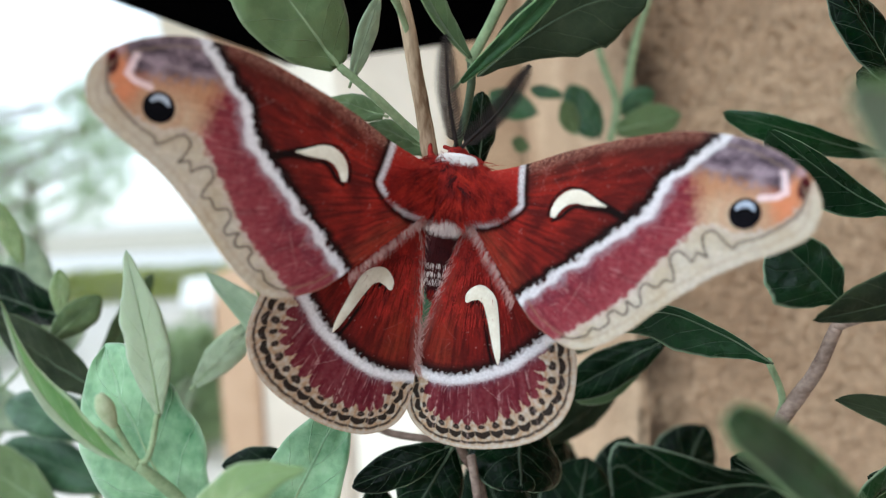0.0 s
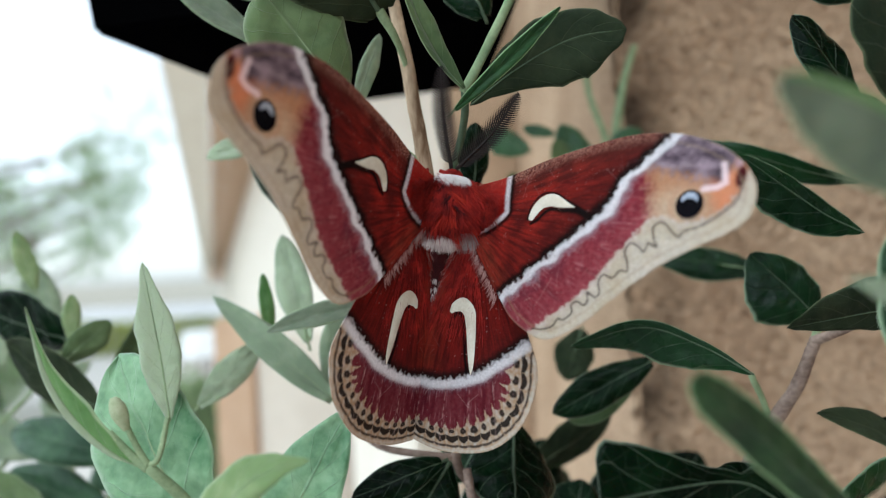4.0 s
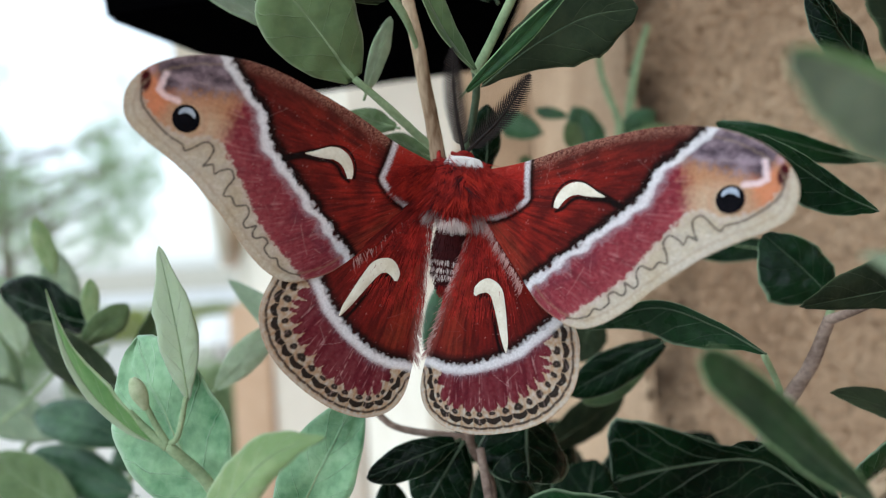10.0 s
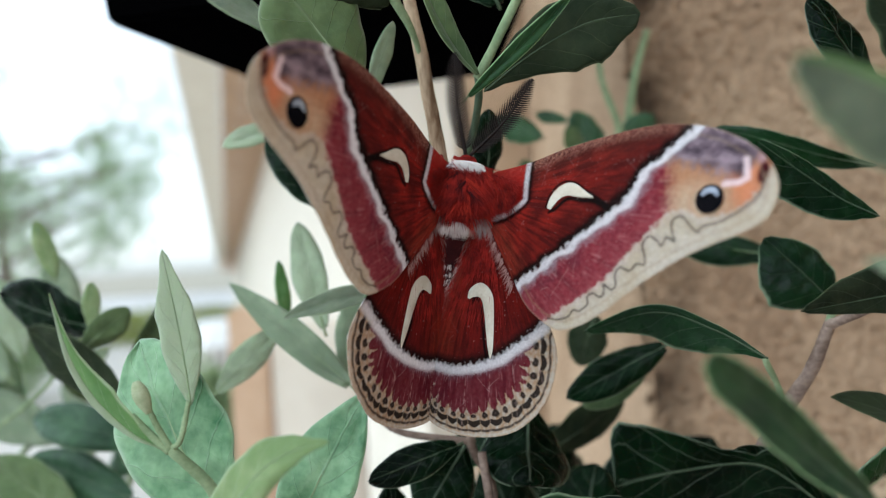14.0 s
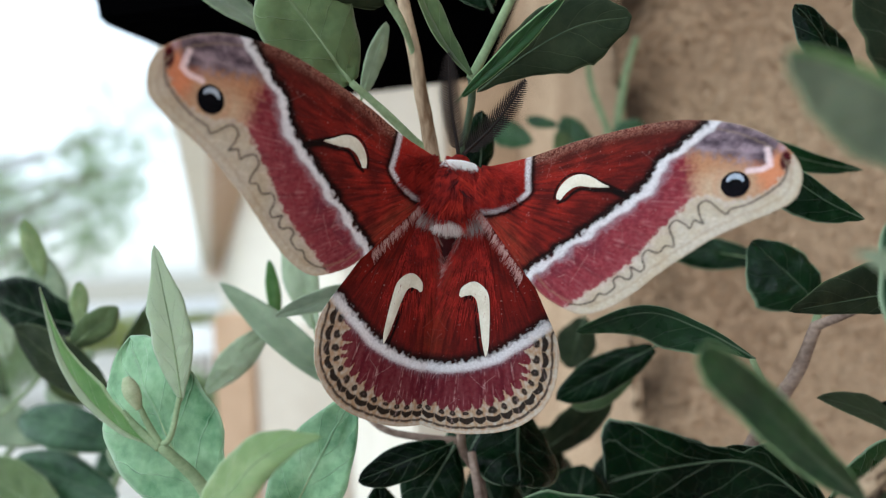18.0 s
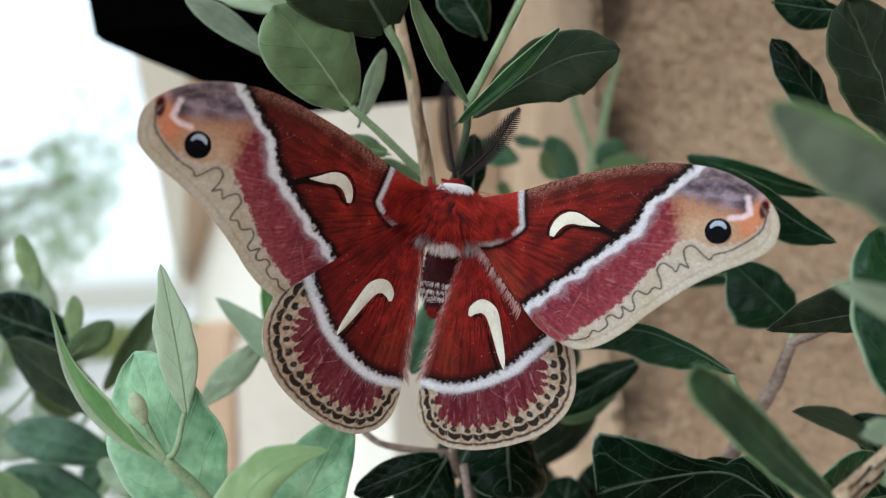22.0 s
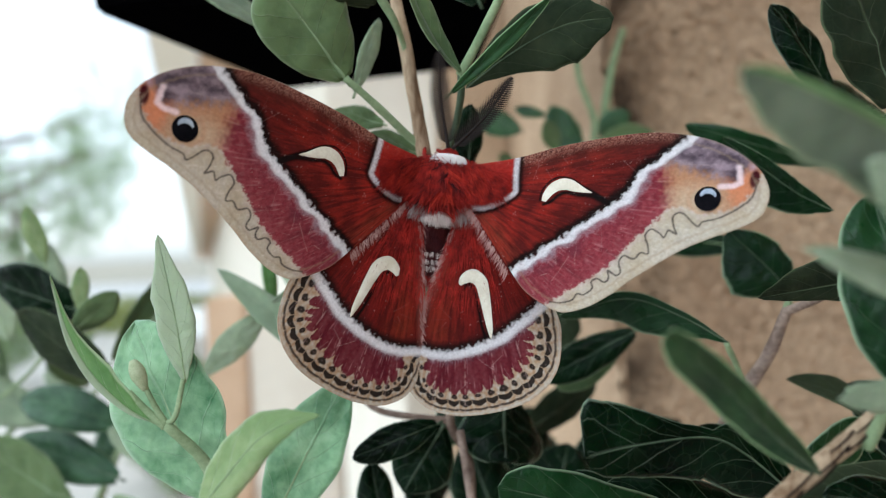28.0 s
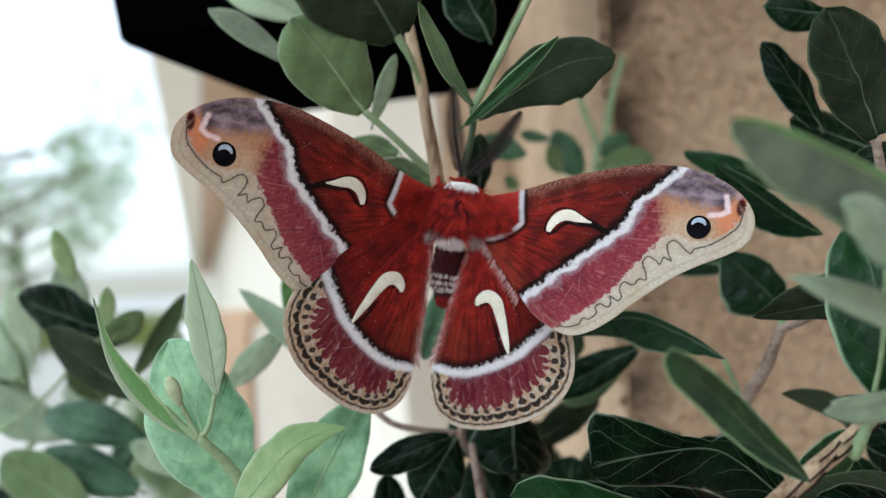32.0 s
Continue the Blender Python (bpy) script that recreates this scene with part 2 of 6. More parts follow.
def stucco_material():
    m, tree, b = shader("tan_stucco", 0.92, 0.0, 0.15)
    big, small = grain(tree, 16, 4), grain(tree, 420, 4)
    base = ramp(tree, big, [(0.3, (0.43, 0.29, 0.185)), (0.7, (0.60, 0.435, 0.29))])
    # a blotchy dark brown streak down the front of the corner
    c = tree.nodes.new("ShaderNodeTexCoord")
    sep = tree.nodes.new("ShaderNodeSeparateXYZ")
    tree.links.new(c.outputs["Object"], sep.inputs[0])
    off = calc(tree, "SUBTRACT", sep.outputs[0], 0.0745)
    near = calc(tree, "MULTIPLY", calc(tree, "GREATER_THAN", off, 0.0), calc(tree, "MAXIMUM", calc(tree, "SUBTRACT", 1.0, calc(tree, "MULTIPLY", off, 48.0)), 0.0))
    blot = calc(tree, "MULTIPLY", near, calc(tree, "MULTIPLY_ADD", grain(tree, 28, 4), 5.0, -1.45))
    streaked = blend(tree, "MIX", calc(tree, "MINIMUM", calc(tree, "MAXIMUM", blot, 0.0), 0.9), base, (0.055, 0.035, 0.022))
    tree.links.new(blend(tree, "MULTIPLY", 0.65, streaked, ramp(tree, small, [(0.3, (0.45, 0.42, 0.40)), (0.58, (1, 1, 1))])), b.inputs["Base Color"])
    bump(tree, b, small, 0.7, 0.0009)
    return m


STUCCO = stucco_material()


# ---- mesh helpers ----
def mm(v):
    return Vector((v[0] / 1000, v[1] / 1000, 1.4 + v[2] / 1000))


def part(name, bm, material, parent=None, label="", smooth=True):
    me = bpy.data.meshes.new(name)
    bm.to_mesh(me)
    bm.free()
    for m in material if isinstance(material, (list, tuple)) else [material]:
        me.materials.append(m)
    if smooth:
        me.polygons.foreach_set("use_smooth", [True] * len(me.polygons))
    ob = new(name, me)
    if parent:
        ob.parent = parent
    if label:
        ob["label"] = label
    return ob


def arrays(name, verts, faces, material, parent=None, label="", smooth=True):
    me = bpy.data.meshes.new(name)
    me.from_pydata([tuple(v) for v in verts], [], faces)
    me.materials.append(material)
    if smooth:
        me.polygons.foreach_set("use_smooth", [True] * len(me.polygons))
    me.update()
    ob = new(name, me)
    if parent:
        ob.parent = parent
    if label:
        ob["label"] = label
    return ob


def box(bm, lo, hi, bevel=0.0):
    r = bmesh.ops.create_cube(bm, size=1.0)["verts"]
    size, mid = Vector(hi) - Vector(lo), (Vector(hi) + Vector(lo)) / 2
    bmesh.ops.scale(bm, vec=size, verts=r)
    bmesh.ops.translate(bm, vec=mid, verts=r)
    if bevel:
        bmesh.ops.bevel(bm, geom=list({e for v in r for e in v.link_edges}), offset=bevel, segments=2, affect="EDGES")


def smooth_line(points, n):
    """n points along a Catmull-Rom curve through the given ones."""
    p = [np.array(q, float) for q in points]
    p = [2 * p[0] - p[1]] + p + [2 * p[-1] - p[-2]]
    out = []
    for i in range(n):
        u = i / (n - 1) * (len(p) - 3)
        k = min(int(u), len(p) - 4)
        f = u - k
        a, b, c, d = p[k : k + 4]
        out.append(0.5 * (2 * b + (c - a) * f + (2 * a - 5 * b + 4 * c - d) * f * f + (3 * b - a - 3 * c + d) * f**3))
    return np.array(out)


def tube(points, radii, sides=10, wob=0.0):
    """Vertices and faces of a tapered tube with rounded ends."""
    verts, faces = [], []
    points = [Vector(p) for p in points]
    n = len(points)
    for i, (p, r) in enumerate(zip(points, radii)):
        d = (points[min(i + 1, n - 1)] - points[max(i - 1, 0)]).normalized()
        a = d.orthogonal().normalized() if i == 0 else (a - d * a.dot(d)).normalized()
        c = d.cross(a)
        for k in range(sides):
            w = 2 * math.pi * k / sides
            rr = float(r) * (1 + wob * noise.noise(Vector((p[0] * 300 + k, p[1] * 300, p[2] * 300))))
            verts.append(p + rr * (math.cos(w) * a + math.sin(w) * c))
    for i in range(n - 1):
        for k in range(sides):
            j = (k + 1) % sides
            faces.append((i * sides + k, i * sides + j, (i + 1) * sides + j, (i + 1) * sides + k))
    faces += [tuple(range(sides))[::-1], tuple((n - 1) * sides + k for k in range(sides))]
    return verts, faces


# ---- the setting ----
def ground():
    bm = bmesh.new()
    bmesh.ops.create_grid(bm, x_segments=40, y_segments=40, size=400)
    for v in bm.verts:
        v.co.z = 0.004 * noise.noise(v.co * 0.1)
    tagged(part("ground", bm, EARTH), "dry bare ground running out to the horizon", "ground", kind="structure")
    bm = bmesh.new()
    box(bm, (-30, -8, 0.005), (3.0, 40, 0.03), 0.004)
    tagged(part("pavement", bm, CONCRETE), "pale concrete patio slab beside the house", "pavement", kind="structure")


def stucco_face(name, u0, u1, v0, v1, step, to_world, parent):
    """A rough, pitted skin of stucco: lumps proud of a plane, pits in between."""
    nu, nv = int((u1 - u0) / step) + 1, int((v1 - v0) / step) + 1
    verts = []
    for i in range(nv):
        for j in range(nu):
            u, v = u0 + (u1 - u0) * j / (nu - 1), v0 + (v1 - v0) * i / (nv - 1)
            q = Vector((u * 260, v * 330, 0.0))
            h = 0.5 * noise.noise(q) + 0.35 * noise.noise(q * 0.4)
            a, c = (u + v) * 300, (v - u) * 560
            pit = noise.noise(Vector((a, c, 4.0))) + 0.5 * noise.noise(Vector((a * 2.1, c * 1.9, 9.0)))
            h -= 4.8 * max(0.0, min(0.5, pit - 0.20)) + 0.35 * max(0.0, -pit - 0.35)
            verts.append(to_world(u, v, 0.0024 * h))
    faces = [(i * nu + j, i * nu + j + 1, (i + 1) * nu + j + 1, (i + 1) * nu + j) for i in range(nv - 1) for j in range(nu - 1)]
    return arrays(name, verts, faces, STUCCO, parent)


def walls():
    # near wall: front towards the moth, with a return that runs back to the recess
    bm = bmesh.new()
    box(bm, (0.074, 0.164, 0.0), (2.4, 0.47, 2.7), 0.006)
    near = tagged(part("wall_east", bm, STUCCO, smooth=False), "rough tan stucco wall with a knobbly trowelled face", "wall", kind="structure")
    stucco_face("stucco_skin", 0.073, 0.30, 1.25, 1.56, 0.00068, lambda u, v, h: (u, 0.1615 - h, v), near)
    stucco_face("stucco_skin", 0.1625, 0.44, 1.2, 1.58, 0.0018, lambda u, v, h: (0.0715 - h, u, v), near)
    bm = bmesh.new()
    box(bm, (-0.075, 0.45, 1.322), (0.0165, 0.62, 2.7), 0.004)
    tagged(part("wall_north", bm, CREAM, smooth=False), "smooth cream rendered wall in the recess", "wall", kind="structure")
    bm = bmesh.new()
    box(bm, (0.017, 0.44, 0.0), (0.0735, 0.62, 2.7), 0.004)
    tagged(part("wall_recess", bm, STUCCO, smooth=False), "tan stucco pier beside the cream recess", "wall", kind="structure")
    # two walls and a slab, never in view, added to hold back sky light
    bm = bmesh.new()
    box(bm, (-1.3, -6.4, 0.0), (2.4, -6.2, 2.7), 0.004)
    tagged(part("sky_block_south", bm, STUCCO, smooth=False), "unseen tan rendered wall added to block the sky's light", "wall", kind="structure")
    bm = bmesh.new()
    box(bm, (2.2, -6.196, 0.0), (2.4, 0.16, 2.7), 0.004)
    tagged(part("sky_block_inner", bm, STUCCO, smooth=False), "unseen tan rendered wall added to block the sky's light", "wall", kind="structure")
    bm = bmesh.new()
    box(bm, (0.6, -2.6, 2.704), (2.4, 0.5, 2.82), 0.01)
    tagged(part("ceiling", bm, WOOD, smooth=False), "unseen brown slab added to block light from overhead", "ceiling", kind="structure")


def house_side():
    """The garden side of the house: a cream wall that runs away from the shrub under a boarded eave."""
    turn = pose(-0.008, -0.11, 1.388, -2.7, 0, 17.3)
    bm = bmesh.new()
    box(bm, (0.335, 1.2, -1.36), (0.55, 24.0, 1.21), 0.004)
    wall = tagged(part("wall_garden", bm, CREAM, smooth=False), "long cream rendered house wall under a boarded eave", "wall", kind="structure")
    wall.matrix_world = turn
    eave = tagged(new("eave"), "brown boarded eave with a cream fascia beam", "eave")
    eave.matrix_world = turn
    bm = bmesh.new()
    box(bm, (-0.150, 1.2, 0.995), (0.035, 24.0, 1.23), 0.006)
    part("fascia", bm, CREAM, eave, "cream painted beam", smooth=False)
    for k in range(3):
        bm = bmesh.new()
        box(bm, (0.040 + 0.098 * k, 1.2, 1.01), (0.134 + 0.098 * k, 24.0, 1.04), 0.003)
        part("board", bm, WOOD, eave, smooth=False)
    base = tagged(new("plinth"), "peach and cream rendered plinth beside the recess", "plinth")
    bm = bmesh.new()
    box(bm, (-0.2290, 0.615, 0.03), (-0.188, 0.69, 1.342), 0.003)
    part("pier", bm, plain("peach_render", (0.50, 0.33, 0.21), (0.62, 0.44, 0.30), 8, 0.9), base, "peach-coloured render", smooth=False)
    bm = bmesh.new()
    box(bm, (-0.1875, 0.62, 0.03), (-0.1, 0.69, 1.3255), 0.003)
    part("skirting", bm, CREAM, base, smooth=False)


def hood():
    """A black metal box hood that stands out from the wall over the shrub."""
    a, b, c, d = (-0.0840, 0.0672), (-0.0535, 0.160), (0.019, 0.137), (0.021, 0.045)
    thing = tagged(new("lamp_hood"), "matt black metal box hood of a wall lamp", "lamp hood")
    bm = bmesh.new()
    low = [bm.verts.new((x, y, 1.4485)) for x, y in (a, b, c, d)]
    high = [bm.verts.new((1.42 * x + 0.011, 1.42 * y - 0.044, 1.66)) for x, y in (a, b, c, d)]
    bm.faces.new(low)
    bm.faces.new(high[::-1])
    for i in range(4):
        j = (i + 1) % 4
        bm.faces.new((low[j], low[i], high[i], high[j]))
    bmesh.ops.recalc_face_normals(bm, faces=bm.faces[:])
    bmesh.ops.bevel(bm, geom=bm.edges[:], offset=0.0012, segments=2, affect="EDGES")
    part("housing", bm, BLACK, thing, smooth=False)
    bm = bmesh.new()
    box(bm, (-0.02, 0.12, 1.61), (0.004, 0.452, 1.64), 0.002)
    part("bracket", bm, BLACK, thing, smooth=False)


ground()
walls()
house_side()
hood()


# ---- far garden ----
def tree(x, y, height, spread, seed, clumps):
    rng = random.Random(seed)
    thing = tagged(new("tree"), "blurred garden tree with loose grey-green foliage", "tree", "garden trees")
    thing.location = (x, y, 0.02)
    v, f = tube(smooth_line([(0, 0, -0.02), (0.05, 0, height * 0.3), (-0.05, 0.05, height * 0.6), (0, 0, height * 0.9)], 12), np.linspace(0.14, 0.03, 12), 9, 0.2)
    arrays("trunk", v, f, TRUNK, thing)
    tips = []
    for k in range(9):
        z0 = height * (0.3 + 0.06 * k)
        w = rng.uniform(0, 6.28)
        tip = Vector((math.cos(w) * spread * rng.uniform(0.5, 0.9), math.sin(w) * spread * rng.uniform(0.5, 0.9), z0 + height * rng.uniform(0.1, 0.3)))
        v, f = tube(smooth_line([(0, 0, z0), tip * 0.5 + Vector((0, 0, z0 * 0.5)), tip], 7), np.linspace(0.05, 0.01, 7), 6, 0.2)
        arrays("limb", v, f, TRUNK, thing)
        tips += [tip, tip * 0.7 + Vector((0, 0, z0 * 0.3)), tip * 1.05]
    verts, faces = [], []
    for k in range(clumps):
        c = rng.choice(tips) + Vector([rng.gauss(0, spread * 0.16) for _ in range(3)])
        for _ in range(9):
            p = c + Vector([rng.gauss(0, 0.09) for _ in range(3)])
            d = Vector([rng.gauss(0, 1) for _ in range(3)]).normalized()
            e = d.orthogonal().normalized() * 0.025
            L = rng.uniform(0.07, 0.15)
            n = len(verts)
            verts += [p, p + d * L * 0.5 + e, p + d * L, p + d * L * 0.5 - e]
            faces.append((n, n + 1, n + 2, n + 3))
    arrays("crown", verts, faces, FOLIAGE, thing, smooth=False)


tree(-6.9, 9.0, 4.6, 1.9, 3, 560)
tree(-9.4, 11.0, 5.6, 2.2, 5, 520)
tree(-8.2, 14.5, 3.6, 2.0, 6, 420)
tree(-7.6, 12.0, 4.4, 3.0, 12, 260)
tree(-11.5, 13.5, 6.4, 3.2, 14, 300)


def shrub_far(x, y, height, spread, seed):
    rng = random.Random(seed)
    thing = tagged(new("bush"), "low rounded green garden bush", "bush", "garden bushes")
    thing.location = (x, y, 0.02)
    for k in range(5):
        w = k * 1.3
        v, f = tube(smooth_line([(0, 0, -0.02), (0.1 * math.cos(w), 0.1 * math.sin(w), height * 0.4), (spread * 0.6 * math.cos(w), spread * 0.6 * math.sin(w), height * 0.8)], 6), np.linspace(0.03, 0.008, 6), 6, 0.2)
        arrays("stem", v, f, TRUNK, thing)
    verts, faces = [], []
    for k in range(2600):
        d = Vector([rng.gauss(0, 1) for _ in range(3)]).normalized()
        r = rng.uniform(0.55, 1.0) * (1 + 0.2 * noise.noise(d * 3))
        p = Vector((d.x * spread * r, d.y * spread * r, height * 0.55 + d.z * height * 0.45 * r))
        t = Vector([rng.gauss(0, 1) for _ in range(3)]).normalized()
        e = t.orthogonal().normalized() * 0.02
        n = len(verts)
        verts += [p, p + t * 0.04 + e, p + t * 0.08, p + t * 0.04 - e]
        faces.append((n, n + 1, n + 2, n + 3))
    arrays("leaves", verts, faces, FOLIAGE, thing, smooth=False)


shrub_far(-1.42, 3.9, 0.80, 0.27, 8)
shrub_far(-4.6, 7.0, 1.2, 0.7, 10)


def hedge():
    rng = random.Random(21)
    thing = tagged(new("hedge"), "low clipped yellow-green hedge across the garden", "hedge")
    thing.location = (-5.4, 13.2, 0.02)
    verts, faces = [], []
    for k in range(7000):
        p = Vector((rng.uniform(-2.6, 2.6), rng.uniform(-0.3, 0.3), rng.uniform(0.0, 0.62)))
        p.z *= 1 + 0.12 * noise.noise(p * 2.0)
        t = Vector([rng.gauss(0, 1) for _ in range(3)]).normalized()
        e = t.orthogonal().normalized() * 0.022
        n = len(verts)
        verts += [p, p + t * 0.05 + e, p + t * 0.1, p + t * 0.05 - e]
        faces.append((n, n + 1, n + 2, n + 3))
    arrays("leaves", verts, faces, plain("hedge_leaves", (0.22, 0.27, 0.06), (0.38, 0.42, 0.12), 3, 0.7), thing, smooth=False)
    for k in range(9):
        v, f = tube(smooth_line([(-2.4 + 0.6 * k, 0, -0.02), (-2.38 + 0.6 * k, 0.03, 0.25), (-2.3 + 0.6 * k, 0, 0.5)], 6), np.linspace(0.02, 0.006, 6), 6, 0.2)
        arrays("stem", v, f, TRUNK, thing)


def garden_table():
    thing = tagged(new("garden_table"), "round garden table under a white cloth on the patio", "table")
    thing.location = (-2.42, 8.0, 0.03)
    for w in (0.8, 2.4, 3.9, 5.5):
        v, f = tube([(0.3 * math.cos(w), 0.3 * math.sin(w), 0.0), (0.26 * math.cos(w), 0.26 * math.sin(w), 0.71)], (0.018, 0.022), 10)
        arrays("leg", v, f, TRUNK, thing)
    bm = bmesh.new()
    bmesh.ops.create_cone(bm, cap_ends=True, segments=48, radius1=0.42, radius2=0.42, depth=0.03)
    bmesh.ops.translate(bm, verts=bm.verts[:], vec=(0, 0, 0.725))
    part("tabletop", bm, TRUNK, thing, smooth=False)
    verts, faces = [(0, 0, 0.757)], []
    rings = ((0.2, 0.757), (0.4, 0.757), (0.43, 0.75), (0.445, 0.72), (0.47, 0.60), (0.49, 0.48))
    for r, z in rings:
        for k in range(72):
            w = 2 * math.pi * k / 72
            fold = 1 + 0.06 * max(0.0, (0.74 - z) / 0.26) * math.sin(9 * w + 0.6 * math.sin(3 * w))
            verts.append((r * fold * math.cos(w), r * fold * math.sin(w), z))
    for k in range(72):
        faces.append((0, 1 + k, 1 + (k + 1) % 72))
        for i in range(len(rings) - 1):
            a = 1 + 72 * i
            faces.append((a + k, a + 72 + k, a + 72 + (k + 1) % 72, a + (k + 1) % 72))
    cloth = arrays("tablecloth", verts, faces, WHITE_PAINT, None)
    cloth.location = thing.location
    tagged(cloth, "white round tablecloth hanging in soft folds", "tablecloth")


hedge()
garden_table()


# ---- the guava shrub ----
shrub = tagged(new("guava_shrub"), "pineapple guava shrub with felted grey-green leaves", "shrub")


def stem(parent, points, r0, r1, material):
    pts = smooth_line([mm(p) for p in points], 5 * len(points))
    v, f = tube(pts, np.linspace(r0 / 1000, r1 / 1000, len(pts)), 12, 0.16)
    return arrays("stem" if material is GREEN_STEM else "crack" if material is CRACK else "branch", v, f, material, parent)


def leaf(parent, base, tip, width, material, turn=0.0, curl=0.0, fold=0.0, blunt=0.0, bend=0.0):
    """A leathery oval leaf from base to tip, facing the open side and turned about its own length by turn degrees.
    fold: how far the halves rise, in degrees; curl: how far it bows over its length; blunt: a rounder tip."""
    a, b = mm(base), mm(tip)
    ax = b - a
    length = ax.length
    ax.normalize()
    face = Vector((0, -1, 0))
    face = (face - ax * face.dot(ax)).normalized()
    face.rotate(Matrix.Rotation(radians(turn), 3, ax))
    side = ax.cross(face)
    half = width / 2000 / max(0.35, math.cos(radians(turn)) * math.cos(radians(fold) * 0.8))
    ns, nw = 26, 12
    roll = 0.34 if material in (DARK, GREEN) else 0.12
    seed = Vector((base[0] * 0.31, base[2] * 0.37, tip[0] * 0.23))
    grid, uvs = [], []
    for i in range(ns + 1):
        s = i / ns
        q = 0.05 + 0.95 * s
        prof = (math.sin(math.pi * q ** (0.9 + 0.5 * blunt))) ** (0.72 - 0.2 * blunt) if s < 1 else 0.0
        prof = max(prof, 0.012)
        for j in range(nw + 1):
            u = 2 * j / nw - 1
            w = u * half * prof * (1 + 0.12 * noise.noise(seed + Vector((s * 4.5, u * 0.8, 0))))
            rise = abs(w) * math.tan(radians(fold)) * (1 - 0.25 * abs(u))
            bow = curl * length * 4 * s * (1 - s) - 0.05 * length * s**3
            wave = half * (0.15 * noise.noise(seed + Vector((s * 3, u * 1.4, 5))) + 0.075 * noise.noise(seed + Vector((s * 9, u * 3.2, 9))))
            edge = -roll * half * prof * abs(u) ** 3
            p = a + ax * (s * length) + side * (w + bend * length * 4 * s * (1 - s)) + face * (rise + bow + wave + edge)
            grid.append(p)
            uvs.append((j / nw, s))
    n = len(grid)
    verts = grid[:]
    faces = []
    m = nw + 1
    thick = 0.00016
    nrm = []
    for i in range(ns + 1):
        for j in range(m):
            p0, p1 = grid[max(i - 1, 0) * m + j], grid[min(i + 1, ns) * m + j]
            q0, q1 = grid[i * m + max(j - 1, 0)], grid[i * m + min(j + 1, nw)]
            c = (q1 - q0).cross(p1 - p0)
            nrm.append(c.normalized() if c.length > 1e-14 else face)
    verts += [p + k * thick for p, k in zip(grid, nrm)]
    for i in range(ns):
        for j in range(nw):
            k = i * m + j
            faces.append((k, k + 1, k + m + 1, k + m))
            faces.append((n + k, n + k + m, n + k + m + 1, n + k + 1))
    rim = [j for j in range(m)] + [i * m + nw for i in range(1, ns + 1)] + [ns * m + j for j in range(nw - 1, -1, -1)] + [i * m for i in range(ns - 1, 0, -1)]
    for p, q in zip(rim, rim[1:] + rim[:1]):
        faces.append((p, n + p, n + q, q))
    ob = arrays("leaf", verts, faces, material, parent)
    layer = ob.data.uv_layers.new(name="blade")
    both = uvs + uvs
    flat = []
    for loop in ob.data.loops:
        flat += both[loop.vertex_index]
    layer.data.foreach_set("uv", flat)
    # the midrib stands out from the blade and runs on into the stalk
    mid = [Vector(grid[i * m + nw // 2]) for i in range(0, ns - 1)]
    stalk = a - ax * min(0.0022, 0.08 * length)
    pts = [stalk] + mid
    r = 0.00010 + 0.007 * width / 1000
    v, f = tube(pts, np.linspace(r * 1.9, r * 0.3, len(pts)), 7)
    arrays("midrib", v, f, MIDRIB if material in (DARK, SHADE, GREEN) else GREEN_STEM, ob)
    return ob


